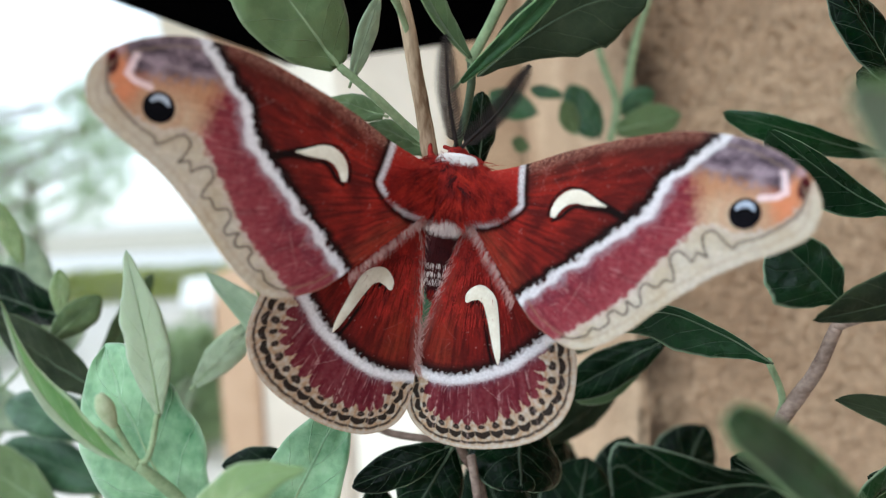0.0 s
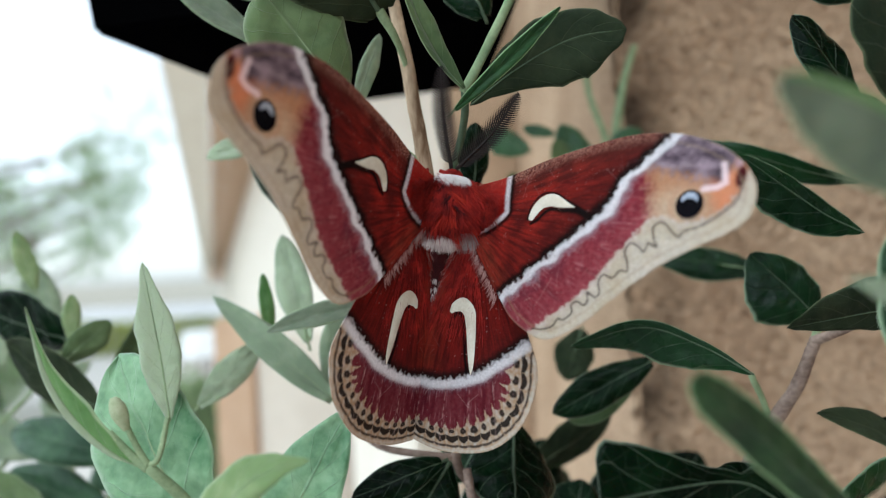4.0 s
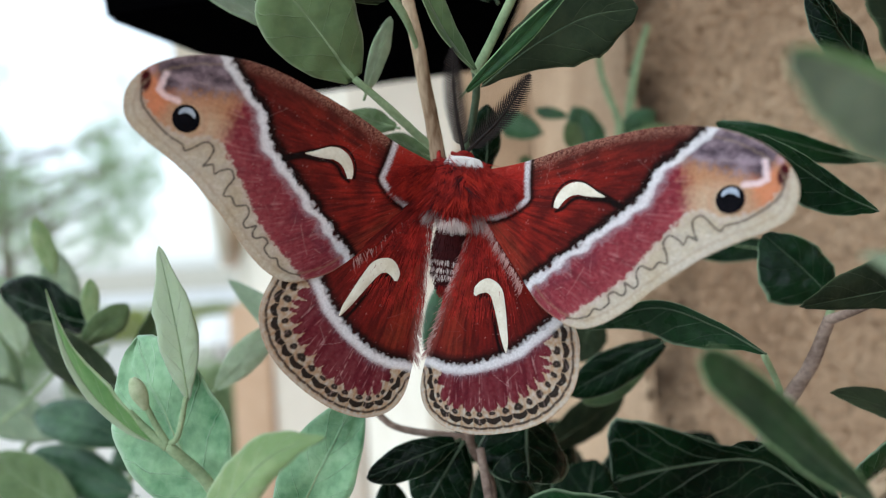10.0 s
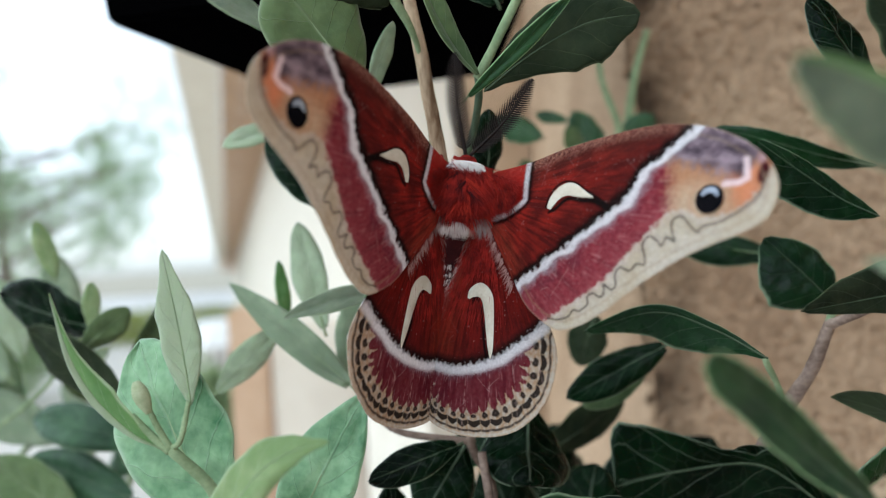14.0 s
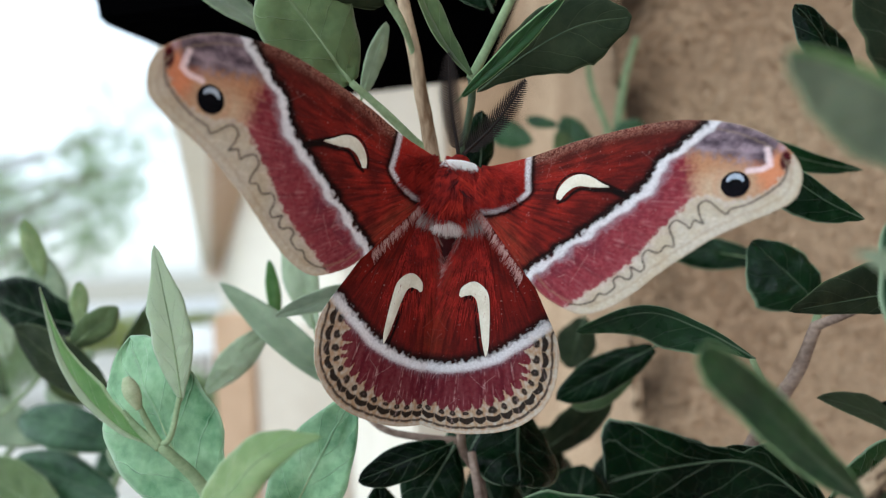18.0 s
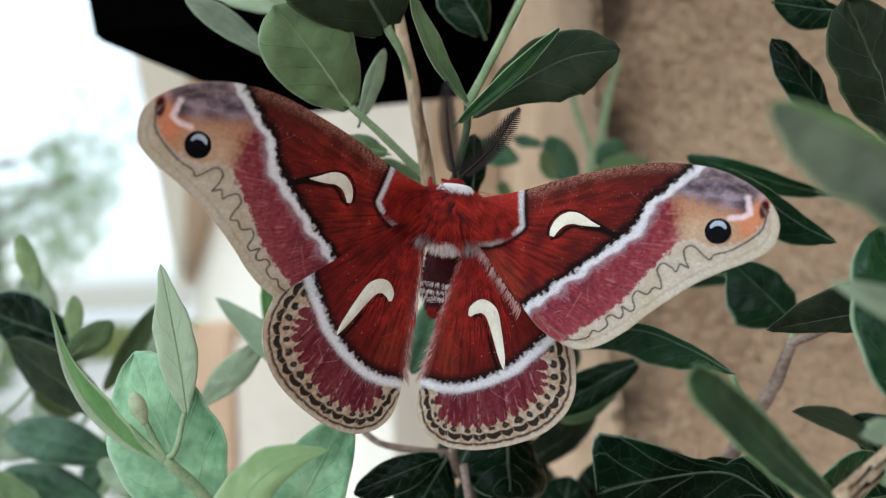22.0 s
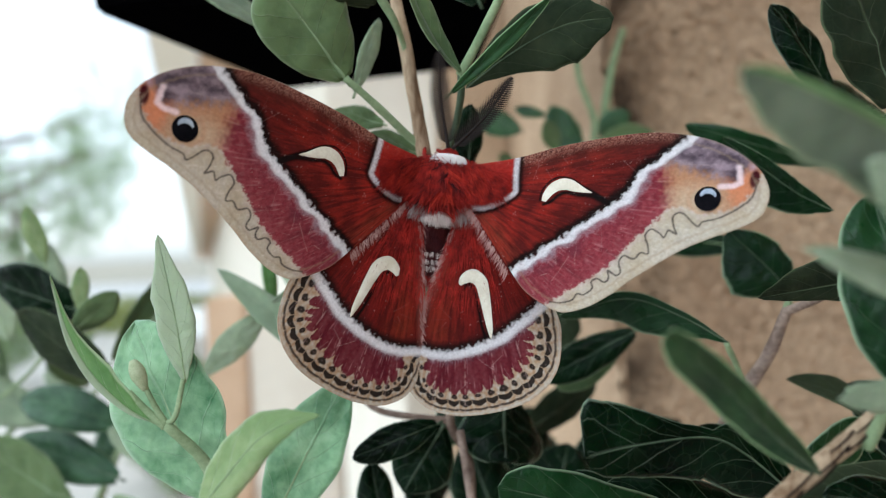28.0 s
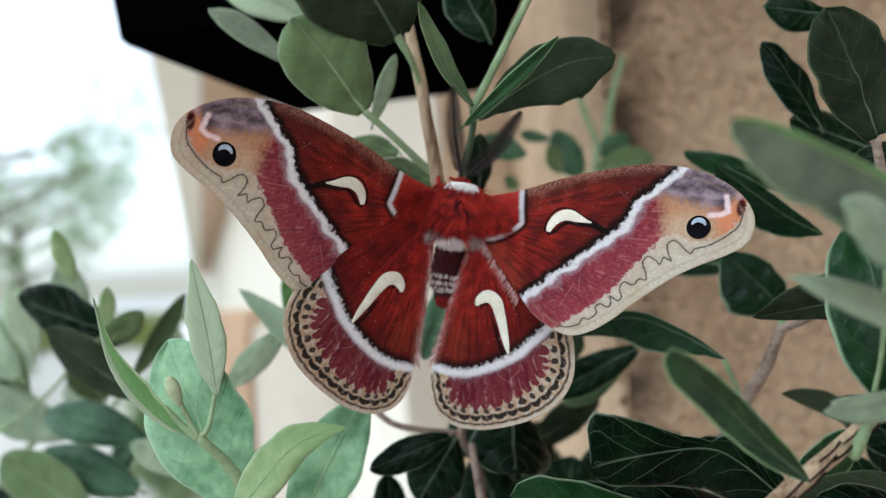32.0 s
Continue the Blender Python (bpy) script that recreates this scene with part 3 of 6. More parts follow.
def blade(parent, spine, left, right, material, lift=(0, 0), blunt=0.5, back=None):
    """A leaf laid along a curved midrib, from its base to its tip. left, right: the halves' widths in millimetres at even
    stations on the way; lift: the degrees by which each half rises towards the open side; a pair of materials colours the halves."""
    pair = material if isinstance(material, tuple) else (material, material)
    ns, nw = 34, 7
    mid = smooth_line([mm(p) for p in spine], ns + 1)
    length = float(np.sum(np.linalg.norm(np.diff(mid, axis=0), axis=1)))
    seed = Vector((spine[0][0] * 0.31, spine[0][2] * 0.37, spine[-1][0] * 0.23))
    stations = {len(h): np.linspace(0.12, 0.9 + 0.04 * (blunt > 1.5), len(h)) for h in (left, right)}
    grid, uvs, nrm = [], [], []
    for i in range(ns + 1):
        s = i / ns
        p = Vector(mid[i])
        ax = Vector(mid[min(i + 1, ns)] - mid[max(i - 1, 0)]).normalized()
        face = Vector((0, -1, 0))
        face = (face - ax * face.dot(ax)).normalized()
        side = ax.cross(face)
        close = min(1.0, s / 0.16) ** 0.6 * (max(0.0, 1 - s) / (0.30 - 0.14 * blunt)) ** (0.62 - 0.17 * blunt) if s > 0.70 + 0.14 * blunt else min(1.0, s / 0.16) ** 0.6
        for j in range(2 * nw + 1):
            u = (j - nw) / nw
            half, rise = (left, lift[0]) if u < 0 else (right, lift[1])
            w = float(np.interp(s, stations[len(half)], half)) / 1000 * max(close, 0.01)
            w *= 1 + 0.09 * noise.noise(seed + Vector((s * 5.0, math.copysign(1.0, u), 0))) + 0.035 * noise.noise(seed + Vector((s * 17.0, math.copysign(1.0, u), 3)))
            a = radians(rise) * (1 - 0.35 * abs(u))
            v = abs(u) * w
            wave = w * (0.10 * noise.noise(seed + Vector((s * 4, u * 1.4, 5))) + 0.07 * noise.noise(seed + Vector((s * 11, u * 3.2, 9)))) * abs(u)
            quilt = -0.05 * w * abs(math.sin((s * 6.5 - 0.6 * abs(u)) * math.pi)) * abs(u) * (1.2 - abs(u))
            grid.append(p + side * (math.copysign(v, u) * math.cos(a)) + face * (v * math.sin(a) + wave + quilt - 0.16 * w * abs(u) ** 4))
            uvs.append((0.5 + 0.5 * u, s))
    m, n = 2 * nw + 1, len(grid)
    for i in range(ns + 1):
        for j in range(m):
            c = (grid[i * m + min(j + 1, m - 1)] - grid[i * m + max(j - 1, 0)]).cross(grid[min(i + 1, ns) * m + j] - grid[max(i - 1, 0) * m + j])
            nrm.append(c.normalized() if c.length > 1e-14 else Vector((0, -1, 0)))
    verts = grid + [p - k * 0.00022 for p, k in zip(grid, nrm)]
    faces, slots = [], []
    for i in range(ns):
        for j in range(m - 1):
            k = i * m + j
            faces += [(k, k + 1, k + m + 1, k + m), (n + k, n + k + m, n + k + m + 1, n + k + 1)]
            slots += [0 if j < nw else 1, 2]
    rim = [j for j in range(m)] + [i * m + m - 1 for i in range(1, ns + 1)] + [ns * m + j for j in range(m - 2, -1, -1)] + [i * m for i in range(ns - 1, 0, -1)]
    for p, q in zip(rim, rim[1:] + rim[:1]):
        faces.append((p, n + p, n + q, q))
        slots.append(2)
    ob = arrays("leaf", verts, faces, pair[0], parent)
    ob.data.materials.append(pair[1])
    ob.data.materials.append(back or pair[1])
    ob.data.polygons.foreach_set("material_index", slots)
    layer = ob.data.uv_layers.new(name="blade")
    both = uvs + uvs
    flat = []
    for loop in ob.data.loops:
        flat += both[loop.vertex_index]
    layer.data.foreach_set("uv", flat)
    r = 0.00006 + 0.0022 * length
    line = [Vector(p) + 0.00004 * Vector((0, -1, 0)) for p in mid[: ns - 2]]
    v, f = tube(line, np.linspace(r * 1.3, r * 0.25, len(line)), 7)
    arrays("midrib", v, f, MIDRIB if pair[0] in (DARK, SHADE, GREEN, MOSS, GLOSS) else GREEN_STEM, ob)
    return ob


def bud(parent, base, tip):
    a, b = mm(base), mm(tip)
    pts = [a + (b - a) * s for s in np.linspace(-0.05, 1.05, 12)]
    rad = [0.00135 * math.sin(math.pi * min(1, 0.14 + 0.80 * s)) ** 0.8 * (0.55 + 0.55 * s) for s in np.linspace(0, 1, 12)]
    v, f = tube(pts, rad, 14, 0.06)
    return arrays("bud", v, f, BUD, parent, "small closed felted flower bud")


stem(shrub, [(-34.0, -6.0, -57.2), (-37.6, -9.0, -44.8), (-42.7, -11.0, -37.8)], 0.98, 0.71, GREEN_STEM)
stem(shrub, [(-42.7, -11.0, -37.8), (-44.0, -11.0, -35.2), (-45.2, -11.5, -31.8)], 0.52, 0.35, GREEN_STEM)
bud(shrub, (-45.1, -11.5, -32.5), (-46.6, -11.5, -28.5))
blade(shrub, [(-39.9, -10, -32.2), (-40.6, -9.5, -26.6), (-41.6, -9, -20.3), (-43.5, -8, -10.6)], (1.3, 2.4, 3.0, 2.9, 1.7), (1.1, 2.2, 2.9, 2.6, 1.7), SILVER, lift=(16, 10), blunt=0.35)
stem(shrub, [(-42.7, -11.0, -37.8), (-41.2, -11.0, -36.6), (-40.1, -10.2, -31.6)], 0.44, 0.35, GREEN_STEM)
blade(shrub, [(-44.1, -11, -37.6), (-47.9, -11, -35.2), (-51.9, -11.5, -30.6), (-54.6, -12.5, -24.7), (-55.7, -15, -15.7)], (0.4, 0.8, 1.1, 0.9, 0.6), (1.2, 2.5, 3.1, 2.0, 0.7), (SILVER, FRESH), lift=(15, 30), blunt=0.2)
stem(shrub, [(-42.7, -11.0, -38.1), (-44.9, -11.0, -36.0), (-47.6, -11.0, -32.9)], 0.61, 0.44, GREEN_STEM)
leaf(shrub, (-37.0, -6.0, -49.8), (-50.0, -3.0, -23.7), 16.5, MINT, turn=-10, curl=0.05, fold=14, blunt=0.5)
blade(shrub, [(-34.3, -24, -45.7), (-30, -24.5, -40.8), (-26.4, -25, -37.1), (-22.9, -25.5, -35.2), (-18.5, -26, -34.2)], (3.0, 3.5, 3.3, 2.2, 1.2), (3.1, 3.2, 2.7, 1.9, 1.0), YOUNG, lift=(-42, 46), blunt=0.5)
leaf(shrub, (-30.6, 0.0, -57.0), (-18.1, 6.0, -35.0), 11.1, MINT, turn=-12, curl=0.04, fold=12)
leaf(shrub, (-79.8, 44.0, -24.9), (-102.9, 48.0, -17.1), 12.3, DARK, turn=-22, fold=10, blunt=0.5)
leaf(shrub, (-71.1, 38.0, -39.2), (-93.6, 42.0, -24.4), 10.8, SHADE, turn=-14, fold=14, blunt=0.5)
leaf(shrub, (-80.5, 60.0, -37.9), (-66.0, 56.0, -18.5), 4.3, PALE, turn=30, fold=30, blunt=0.5)
leaf(shrub, (-79.1, 60.0, -54.3), (-107.1, 66.0, -47.2), 8.3, GREEN, turn=30, curl=0.1, fold=30, blunt=0.5)
leaf(shrub, (-51.3, 36.0, -38.7), (-37.3, 30.0, -26.4), 5.9, SILVER, turn=12, blunt=0.5)
leaf(shrub, (-23.1, 26.0, -37.2), (-46.7, 32.0, -16.4), 5.6, SILVER, turn=20, fold=20)
leaf(shrub, (-28.0, 30.0, -26.6), (-33.2, 34.0, -5.4), 6.9, SILVER, turn=-10, fold=10, blunt=0.5)
leaf(shrub, (-36.0, 34.0, -26.5), (-36.9, 34.0, -12.9), 2.7, FRESH, turn=25, blunt=0.5)
leaf(shrub, (-12.3, 20.0, -20.2), (-31.9, 14.0, -22.6), 3.6, GLAUCOUS, turn=30, curl=0.1, fold=25, blunt=0.5)
leaf(shrub, (-24.6, 30.0, -35.6), (-19.3, 30.0, -17.1), 6.8, SILVER, turn=10, blunt=0.5)
leaf(shrub, (-24.8, 28.0, -3.3), (-36.5, 30.0, 14.0), 10.7, DARK, turn=8, blunt=0.5)
leaf(shrub, (-35.0, 34.0, 13.6), (-45.8, 30.0, 10.1), 4.9, SILVER, turn=30, fold=20, blunt=0.5)
leaf(shrub, (-114.7, 70.0, -38.4), (-131.8, 75.0, -22.9), 10.9, SILVER, fold=12, blunt=0.5)
leaf(shrub, (-104.7, 75.0, -55.1), (-134.3, 80.0, -43.6), 12.7, SILVER, fold=20, blunt=0.5)
leaf(shrub, (-81.9, 62.0, -67.6), (-111.1, 70.0, -58.0), 10.5, GREEN, turn=15, fold=20, blunt=0.5)
leaf(shrub, (-64.9, 50.0, -60.7), (-78.4, 50.0, -52.5), 6.3, SILVER, turn=20, blunt=0.5)
leaf(shrub, (-29.2, 20.0, -49.3), (-43.0, 22.0, -50.1), 5.0, DARK, turn=20, fold=18, blunt=0.5)
leaf(shrub, (-92.5, 60.0, -72.7), (-119.0, 66.0, -57.9), 13.3, PALE, turn=10, fold=20, blunt=0.5)
leaf(shrub, (-110.8, 70.0, -32.9), (-116.8, 70.0, -13.0), 8.1, SILVER, turn=10, blunt=0.5)
leaf(shrub, (-101.0, 75.0, -33.2), (-105.2, 75.0, -7.2), 9.8, SILVER, turn=10, blunt=0.5)
leaf(shrub, (-79.7, 40.0, -28.6), (-70.3, 40.0, -21.2), 6.1, PALE, turn=20, blunt=0.5)
leaf(shrub, (-79.2, 42.0, -24.4), (-78.7, 42.0, -15.2), 3.4, YOUNG, turn=20, blunt=0.5)
leaf(shrub, (-87.3, 44.0, -13.7), (-91.0, 44.0, -1.2), 3.9, YOUNG, turn=20, blunt=0.5)
stem(shrub, [(-124.8, 70.0, -54.8), (-106.2, 70.0, -41.7), (-94.6, 70.0, -25.6)], 0.54, 0.41, GREEN_STEM)
leaf(shrub, (-132.4, 101.8, -43.9), (-140.3, 100.2, -32.3), 10.3, SILVER, turn=-16.6843, fold=15.7336, blunt=0.5)
leaf(shrub, (-121.0, 85.8, -44.7), (-134.7, 91.1, -27.6), 9.2, PALE, turn=-18.3939, fold=11.197, blunt=0.5)
leaf(shrub, (-119.0, 127.0, -81.0), (-108.3, 128.7, -69.8), 10.3, GREEN, turn=-15.0676, fold=9.94644, blunt=0.5)
leaf(shrub, (-144.1, 125.0, -89.5), (-122.2, 117.1, -73.1), 8.1, MINT, turn=22.939, fold=21.9609, blunt=0.5)
leaf(shrub, (-120.3, 112.9, -61.4), (-120.7, 109.8, -44.9), 10.3, SILVER, turn=-25.1355, fold=14.2534, blunt=0.5)
leaf(shrub, (-86.9, 115.6, -69.1), (-81.1, 118.4, -54.8), 6.8, SILVER, turn=8.10115, fold=13.823, blunt=0.5)
leaf(shrub, (-142.7, 112.4, -61.0), (-136.6, 109.6, -44.9), 10.4, MINT, turn=-16.2678, fold=20.3032, blunt=0.5)
leaf(shrub, (-105.7, 98.2, -50.8), (-112.3, 90.9, -35.6), 9.0, PALE, turn=14.0927, fold=24.1974, blunt=0.5)
leaf(shrub, (-167.0, 133.1, -57.0), (-160.8, 140.2, -41.0), 10.4, SILVER, turn=-12.3954, fold=8.8283, blunt=0.5)
leaf(shrub, (-118.2, 101.0, -46.1), (-101.3, 93.1, -35.4), 6.2, SILVER, turn=-8.08855, fold=21.087, blunt=0.5)
leaf(shrub, (-83.1, 104.2, -68.8), (-92.5, 98.0, -48.8), 6.4, MINT, turn=-19.8798, fold=18.5365, blunt=0.5)
leaf(shrub, (-141.1, 107.0, -41.4), (-147.8, 100.9, -20.6), 8.6, PALE, turn=9.09673, fold=9.00523, blunt=0.5)
leaf(shrub, (-138.4, 107.1, -60.1), (-149.1, 109.4, -44.7), 8.3, SILVER, turn=-0.0852168, fold=5.63301, blunt=0.5)
leaf(shrub, (-125.6, 91.4, -48.5), (-132.1, 85.7, -30.1), 5.9, PALE, turn=3.92065, fold=24.8114, blunt=0.5)
leaf(shrub, (-130.3, 116.0, -85.1), (-118.2, 115.9, -67.2), 6.9, SILVER, turn=25.7957, fold=16.4461, blunt=0.5)
leaf(shrub, (-83.1, 96.3, -48.5), (-82.9, 93.3, -26.9), 7.8, SILVER, turn=9.28393, fold=18.7192, blunt=0.5)
stem(shrub, [(-145.3, 100.0, -83.1), (-134.7, 104.0, -67.6), (-120.7, 108.0, -51.6)], 1.27, 0.72, GREEN_STEM)
stem(shrub, [(-125.0, 100.0, -84.4), (-116.5, 104.0, -67.8), (-104.7, 108.0, -50.7)], 1.27, 0.72, GREEN_STEM)
stem(shrub, [(-104.7, 100.0, -85.7), (-99.3, 104.0, -71.6), (-90.8, 108.0, -57.0)], 1.27, 0.72, GREEN_STEM)
leaf(shrub, (-97.9, 60.0, -81.7), (-117.5, 64.0, -70.4), 8.6, SILVER, turn=12, fold=14, blunt=0.5)
leaf(shrub, (-78.5, 50.0, -82.8), (-96.7, 54.0, -68.1), 8.7, PALE, turn=12, fold=14, blunt=0.5)
leaf(shrub, (-63.1, 44.0, -81.1), (-77.3, 48.0, -67.1), 7.9, SILVER, turn=12, fold=14, blunt=0.5)
leaf(shrub, (-114.4, 75.0, -82.3), (-137.1, 79.0, -69.8), 10.9, DARK, turn=12, fold=14, blunt=0.5)
leaf(shrub, (-47.1, 20.0, -73.5), (-58.7, 24.0, -61.9), 8.2, GREEN, turn=12, fold=14, blunt=0.5)
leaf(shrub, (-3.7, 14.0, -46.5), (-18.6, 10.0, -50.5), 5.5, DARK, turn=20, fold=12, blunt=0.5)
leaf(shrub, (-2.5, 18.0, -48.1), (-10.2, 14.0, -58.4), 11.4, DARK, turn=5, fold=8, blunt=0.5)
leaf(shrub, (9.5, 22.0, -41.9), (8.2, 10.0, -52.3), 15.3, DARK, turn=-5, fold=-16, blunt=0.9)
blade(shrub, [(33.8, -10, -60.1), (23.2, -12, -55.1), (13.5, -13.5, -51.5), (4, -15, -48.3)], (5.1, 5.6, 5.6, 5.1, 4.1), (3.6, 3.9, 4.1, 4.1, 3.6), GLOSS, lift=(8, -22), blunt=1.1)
stem(shrub, [(2.2, 18.0, -69.4), (2.3, 20.0, -55.7), (-1.1, 18.0, -47.1), (1.3, 14.0, -33.3), (1.0, 12.0, -20.3), (-2.4, 10.0, -8.5), (-2.6, 10.0, -5.0)], 0.65, 1.2, BARK)
leaf(shrub, (0.3, 26.0, -15.1), (-8.1, 24.0, -32.9), 6.5, GREEN, turn=15, fold=10, blunt=0.5)
stem(shrub, [(-1.1, 18.0, -47.1), (-13.4, 20.0, -45.2), (-18.6, 24.0, -42.4)], 0.68, 0.57, BARK)
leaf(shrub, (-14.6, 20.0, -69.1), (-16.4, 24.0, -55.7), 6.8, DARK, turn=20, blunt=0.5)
# dark filler leaves, added to deepen the shaded gaps low in the shrub
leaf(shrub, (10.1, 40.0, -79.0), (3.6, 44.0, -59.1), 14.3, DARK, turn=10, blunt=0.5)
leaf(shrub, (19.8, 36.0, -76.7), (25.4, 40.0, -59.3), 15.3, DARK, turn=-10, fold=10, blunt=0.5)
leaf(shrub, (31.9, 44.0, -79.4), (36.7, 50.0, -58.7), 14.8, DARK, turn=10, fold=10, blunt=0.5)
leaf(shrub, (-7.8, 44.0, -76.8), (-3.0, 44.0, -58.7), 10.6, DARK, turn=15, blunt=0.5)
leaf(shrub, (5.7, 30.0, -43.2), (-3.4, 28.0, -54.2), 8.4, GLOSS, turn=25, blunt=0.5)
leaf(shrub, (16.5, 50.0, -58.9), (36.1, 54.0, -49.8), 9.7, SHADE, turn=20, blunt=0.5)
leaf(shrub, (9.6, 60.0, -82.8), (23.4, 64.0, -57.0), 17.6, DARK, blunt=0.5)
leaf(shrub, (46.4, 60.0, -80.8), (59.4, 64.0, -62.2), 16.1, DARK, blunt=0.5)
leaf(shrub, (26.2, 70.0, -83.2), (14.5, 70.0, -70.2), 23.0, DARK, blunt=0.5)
leaf(shrub, (31.3, 60.0, -30.3), (26.3, 56.0, -41.1), 8.6, SHADE, turn=20, blunt=0.5)
stem(shrub, [(-2.9, 9.2, -5.0), (-3.8, 7.4, 2.7), (-4.9, 8.0, 11.7), (-6.0, 8.0, 21.0), (-7.2, 9.0, 28.1), (-8.9, 12.0, 41.9)], 1.34, 0.93, TWIG)
stem(shrub, [(-5.5, 8.0, 15.8), (-6.2, 7.0, 20.0), (-7.6, 4.0, 23.3), (-9.6, 2.0, 26.7)], 0.30, 0.80, GREEN_STEM)
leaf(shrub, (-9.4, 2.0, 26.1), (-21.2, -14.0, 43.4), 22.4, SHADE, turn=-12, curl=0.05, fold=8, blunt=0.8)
leaf(shrub, (-15.9, 2.0, 13.6), (-26.8, -2.0, 29.1), 14.4, PALE, turn=8, curl=0.05, fold=10, blunt=0.9)
stem(shrub, [(-15.9, 2.0, 13.6), (-11.3, 4.0, 9.5), (-6.4, 7.0, 4.8), (-4.0, 7.8, 2.8)], 0.60, 0.75, GREEN_STEM)
leaf(shrub, (-14.9, 9.0, 12.8), (-10.0, 12.0, 26.5), 2.9, SILVER, turn=20, blunt=0.5)
leaf(shrub, (-31.8, 18.0, 27.5), (-45.5, 16.0, 38.3), 5.2, GLAUCOUS, turn=30, fold=20, blunt=0.5)
leaf(shrub, (-27.6, 22.0, 37.6), (-45.2, 22.0, 46.2), 9.1, SILVER, turn=10, fold=20, blunt=0.5)
leaf(shrub, (2.5, -1.0, 13.0), (-5.1, -4.0, 30.4), 2.8, PALE, turn=35, curl=-0.06, fold=35, blunt=0.5, bend=-0.05)
stem(shrub, [(2.6, 0.0, 12.7), (6.6, -2.0, 19.3), (12.7, -6.0, 30.0)], 0.75, 0.66, GREEN_STEM)
stem(shrub, [(-0.6, 9.0, -1.3), (1.9, 6.0, 5.9), (2.8, 2.0, 10.2), (2.8, 0.0, 13.7)], 0.60, 0.60, MIDRIB)
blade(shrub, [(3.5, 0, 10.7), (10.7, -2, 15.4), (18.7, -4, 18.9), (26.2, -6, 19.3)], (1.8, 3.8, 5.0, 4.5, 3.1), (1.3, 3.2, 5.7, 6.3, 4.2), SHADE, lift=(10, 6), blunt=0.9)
leaf(shrub, (1.1, -2.0, 9.8), (16.3, -9.0, 21.6), 2.2, MOSS, turn=20, fold=25, blunt=0.5)
leaf(shrub, (8.2, 18.0, 30.4), (2.1, 18.0, 44.1), 10.0, DARK, turn=10, blunt=0.5)
leaf(shrub, (-10.7, 16.0, 8.3), (-20.0, 18.0, 11.9), 4.6, PALE, turn=25, blunt=0.5)
leaf(shrub, (4.6, 18.0, -0.2), (5.9, 18.0, 11.7), 5.5, DARK, turn=20, blunt=0.5)
leaf(shrub, (-3.0, 24.0, 2.7), (-13.7, 22.0, 8.2), 5.3, PALE, turn=40, blunt=0.5)
leaf(shrub, (42.6, 90.0, 10.4), (35.6, 90.0, 24.7), 10.9, GREEN, turn=12, blunt=0.3)
leaf(shrub, (48.0, 92.0, 12.0), (64.6, 88.0, 14.5), 9.7, PALE, turn=12, blunt=0.5)
leaf(shrub, (50.1, 96.0, 17.3), (60.3, 96.0, 22.5), 7.1, GREEN, turn=15, blunt=0.5)
leaf(shrub, (36.0, 88.0, 11.3), (33.0, 86.0, 19.7), 6.1, PALE, turn=20, blunt=0.5)
leaf(shrub, (23.0, 86.0, 7.9), (18.6, 84.0, 9.8), 4.3, PALE, turn=20, blunt=0.5)
leaf(shrub, (24.3, 80.0, 16.2), (12.8, 80.0, 22.0), 8.0, GREEN, turn=20, blunt=0.5)
leaf(shrub, (31.7, 82.0, 20.6), (23.5, 82.0, 22.9), 3.6, GREEN, turn=20, blunt=0.5)
stem(shrub, [(46.2, 92.0, 8.9), (48.9, 94.0, 19.5), (44.9, 94.0, 33.4), (44.1, 96.0, 51.9)], 1.11, 0.80, GREEN_STEM)
stem(shrub, [(52.5, 98.0, 20.8), (56.0, 98.0, 37.1), (60.1, 98.0, 48.5)], 1.30, 0.97, GREEN_STEM)
blade(shrub, [(45.1, 2, -32.7), (38.1, 5, -28.1), (30.2, 9, -25.2), (19.7, 15, -28.4)], (1.5, 4.1, 5.4, 4.6, 2.7), (0.6, 1.0, 1.2, 1.5, 1.5), GLOSS, lift=(-12, 30), blunt=0.6)
stem(shrub, [(49.2, 12.0, -34.4), (52.4, 14.0, -41.6), (51.4, 16.0, -47.5)], 0.54, 0.54, GREEN_STEM)
leaf(shrub, (37.3, 28.0, -33.8), (17.8, 26.0, -42.0), 6.6, DARK, turn=25, fold=15, blunt=0.5)
leaf(shrub, (35.2, 34.0, -38.2), (22.2, 34.0, -45.6), 6.2, PALE, turn=30, blunt=0.5)
blade(shrub, [(62.7, 14, -26.2), (58.5, 15, -20.9), (52.7, 17, -14.1)], (2.9, 6.4, 8.2, 6.9, 4.4), (2.2, 4.0, 4.6, 4.2, 2.7), GLOSS, lift=(10, 14), blunt=0.8)
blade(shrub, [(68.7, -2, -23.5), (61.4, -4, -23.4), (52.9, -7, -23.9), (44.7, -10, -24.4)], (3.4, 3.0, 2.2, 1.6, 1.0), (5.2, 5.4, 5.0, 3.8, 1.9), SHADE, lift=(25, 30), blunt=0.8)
stem(shrub, [(59.7, 10.0, -28.7), (56.7, 12.0, -37.2), (52.3, 14.0, -44.9), (41.6, 18.0, -65.3), (30.3, 22.0, -86.7)], 0.95, 1.55, BARK)
stem(shrub, [(59.5, 10.1, -29.1), (61.0, 12.0, -27.4), (62.9, 14.0, -25.9)], 0.8, 0.5, GREEN_STEM)
stem(shrub, [(59.4, 10.1, -29.2), (61.6, 6.0, -27.2), (66.0, 0.0, -23.8)], 0.9, 0.5, BARK)
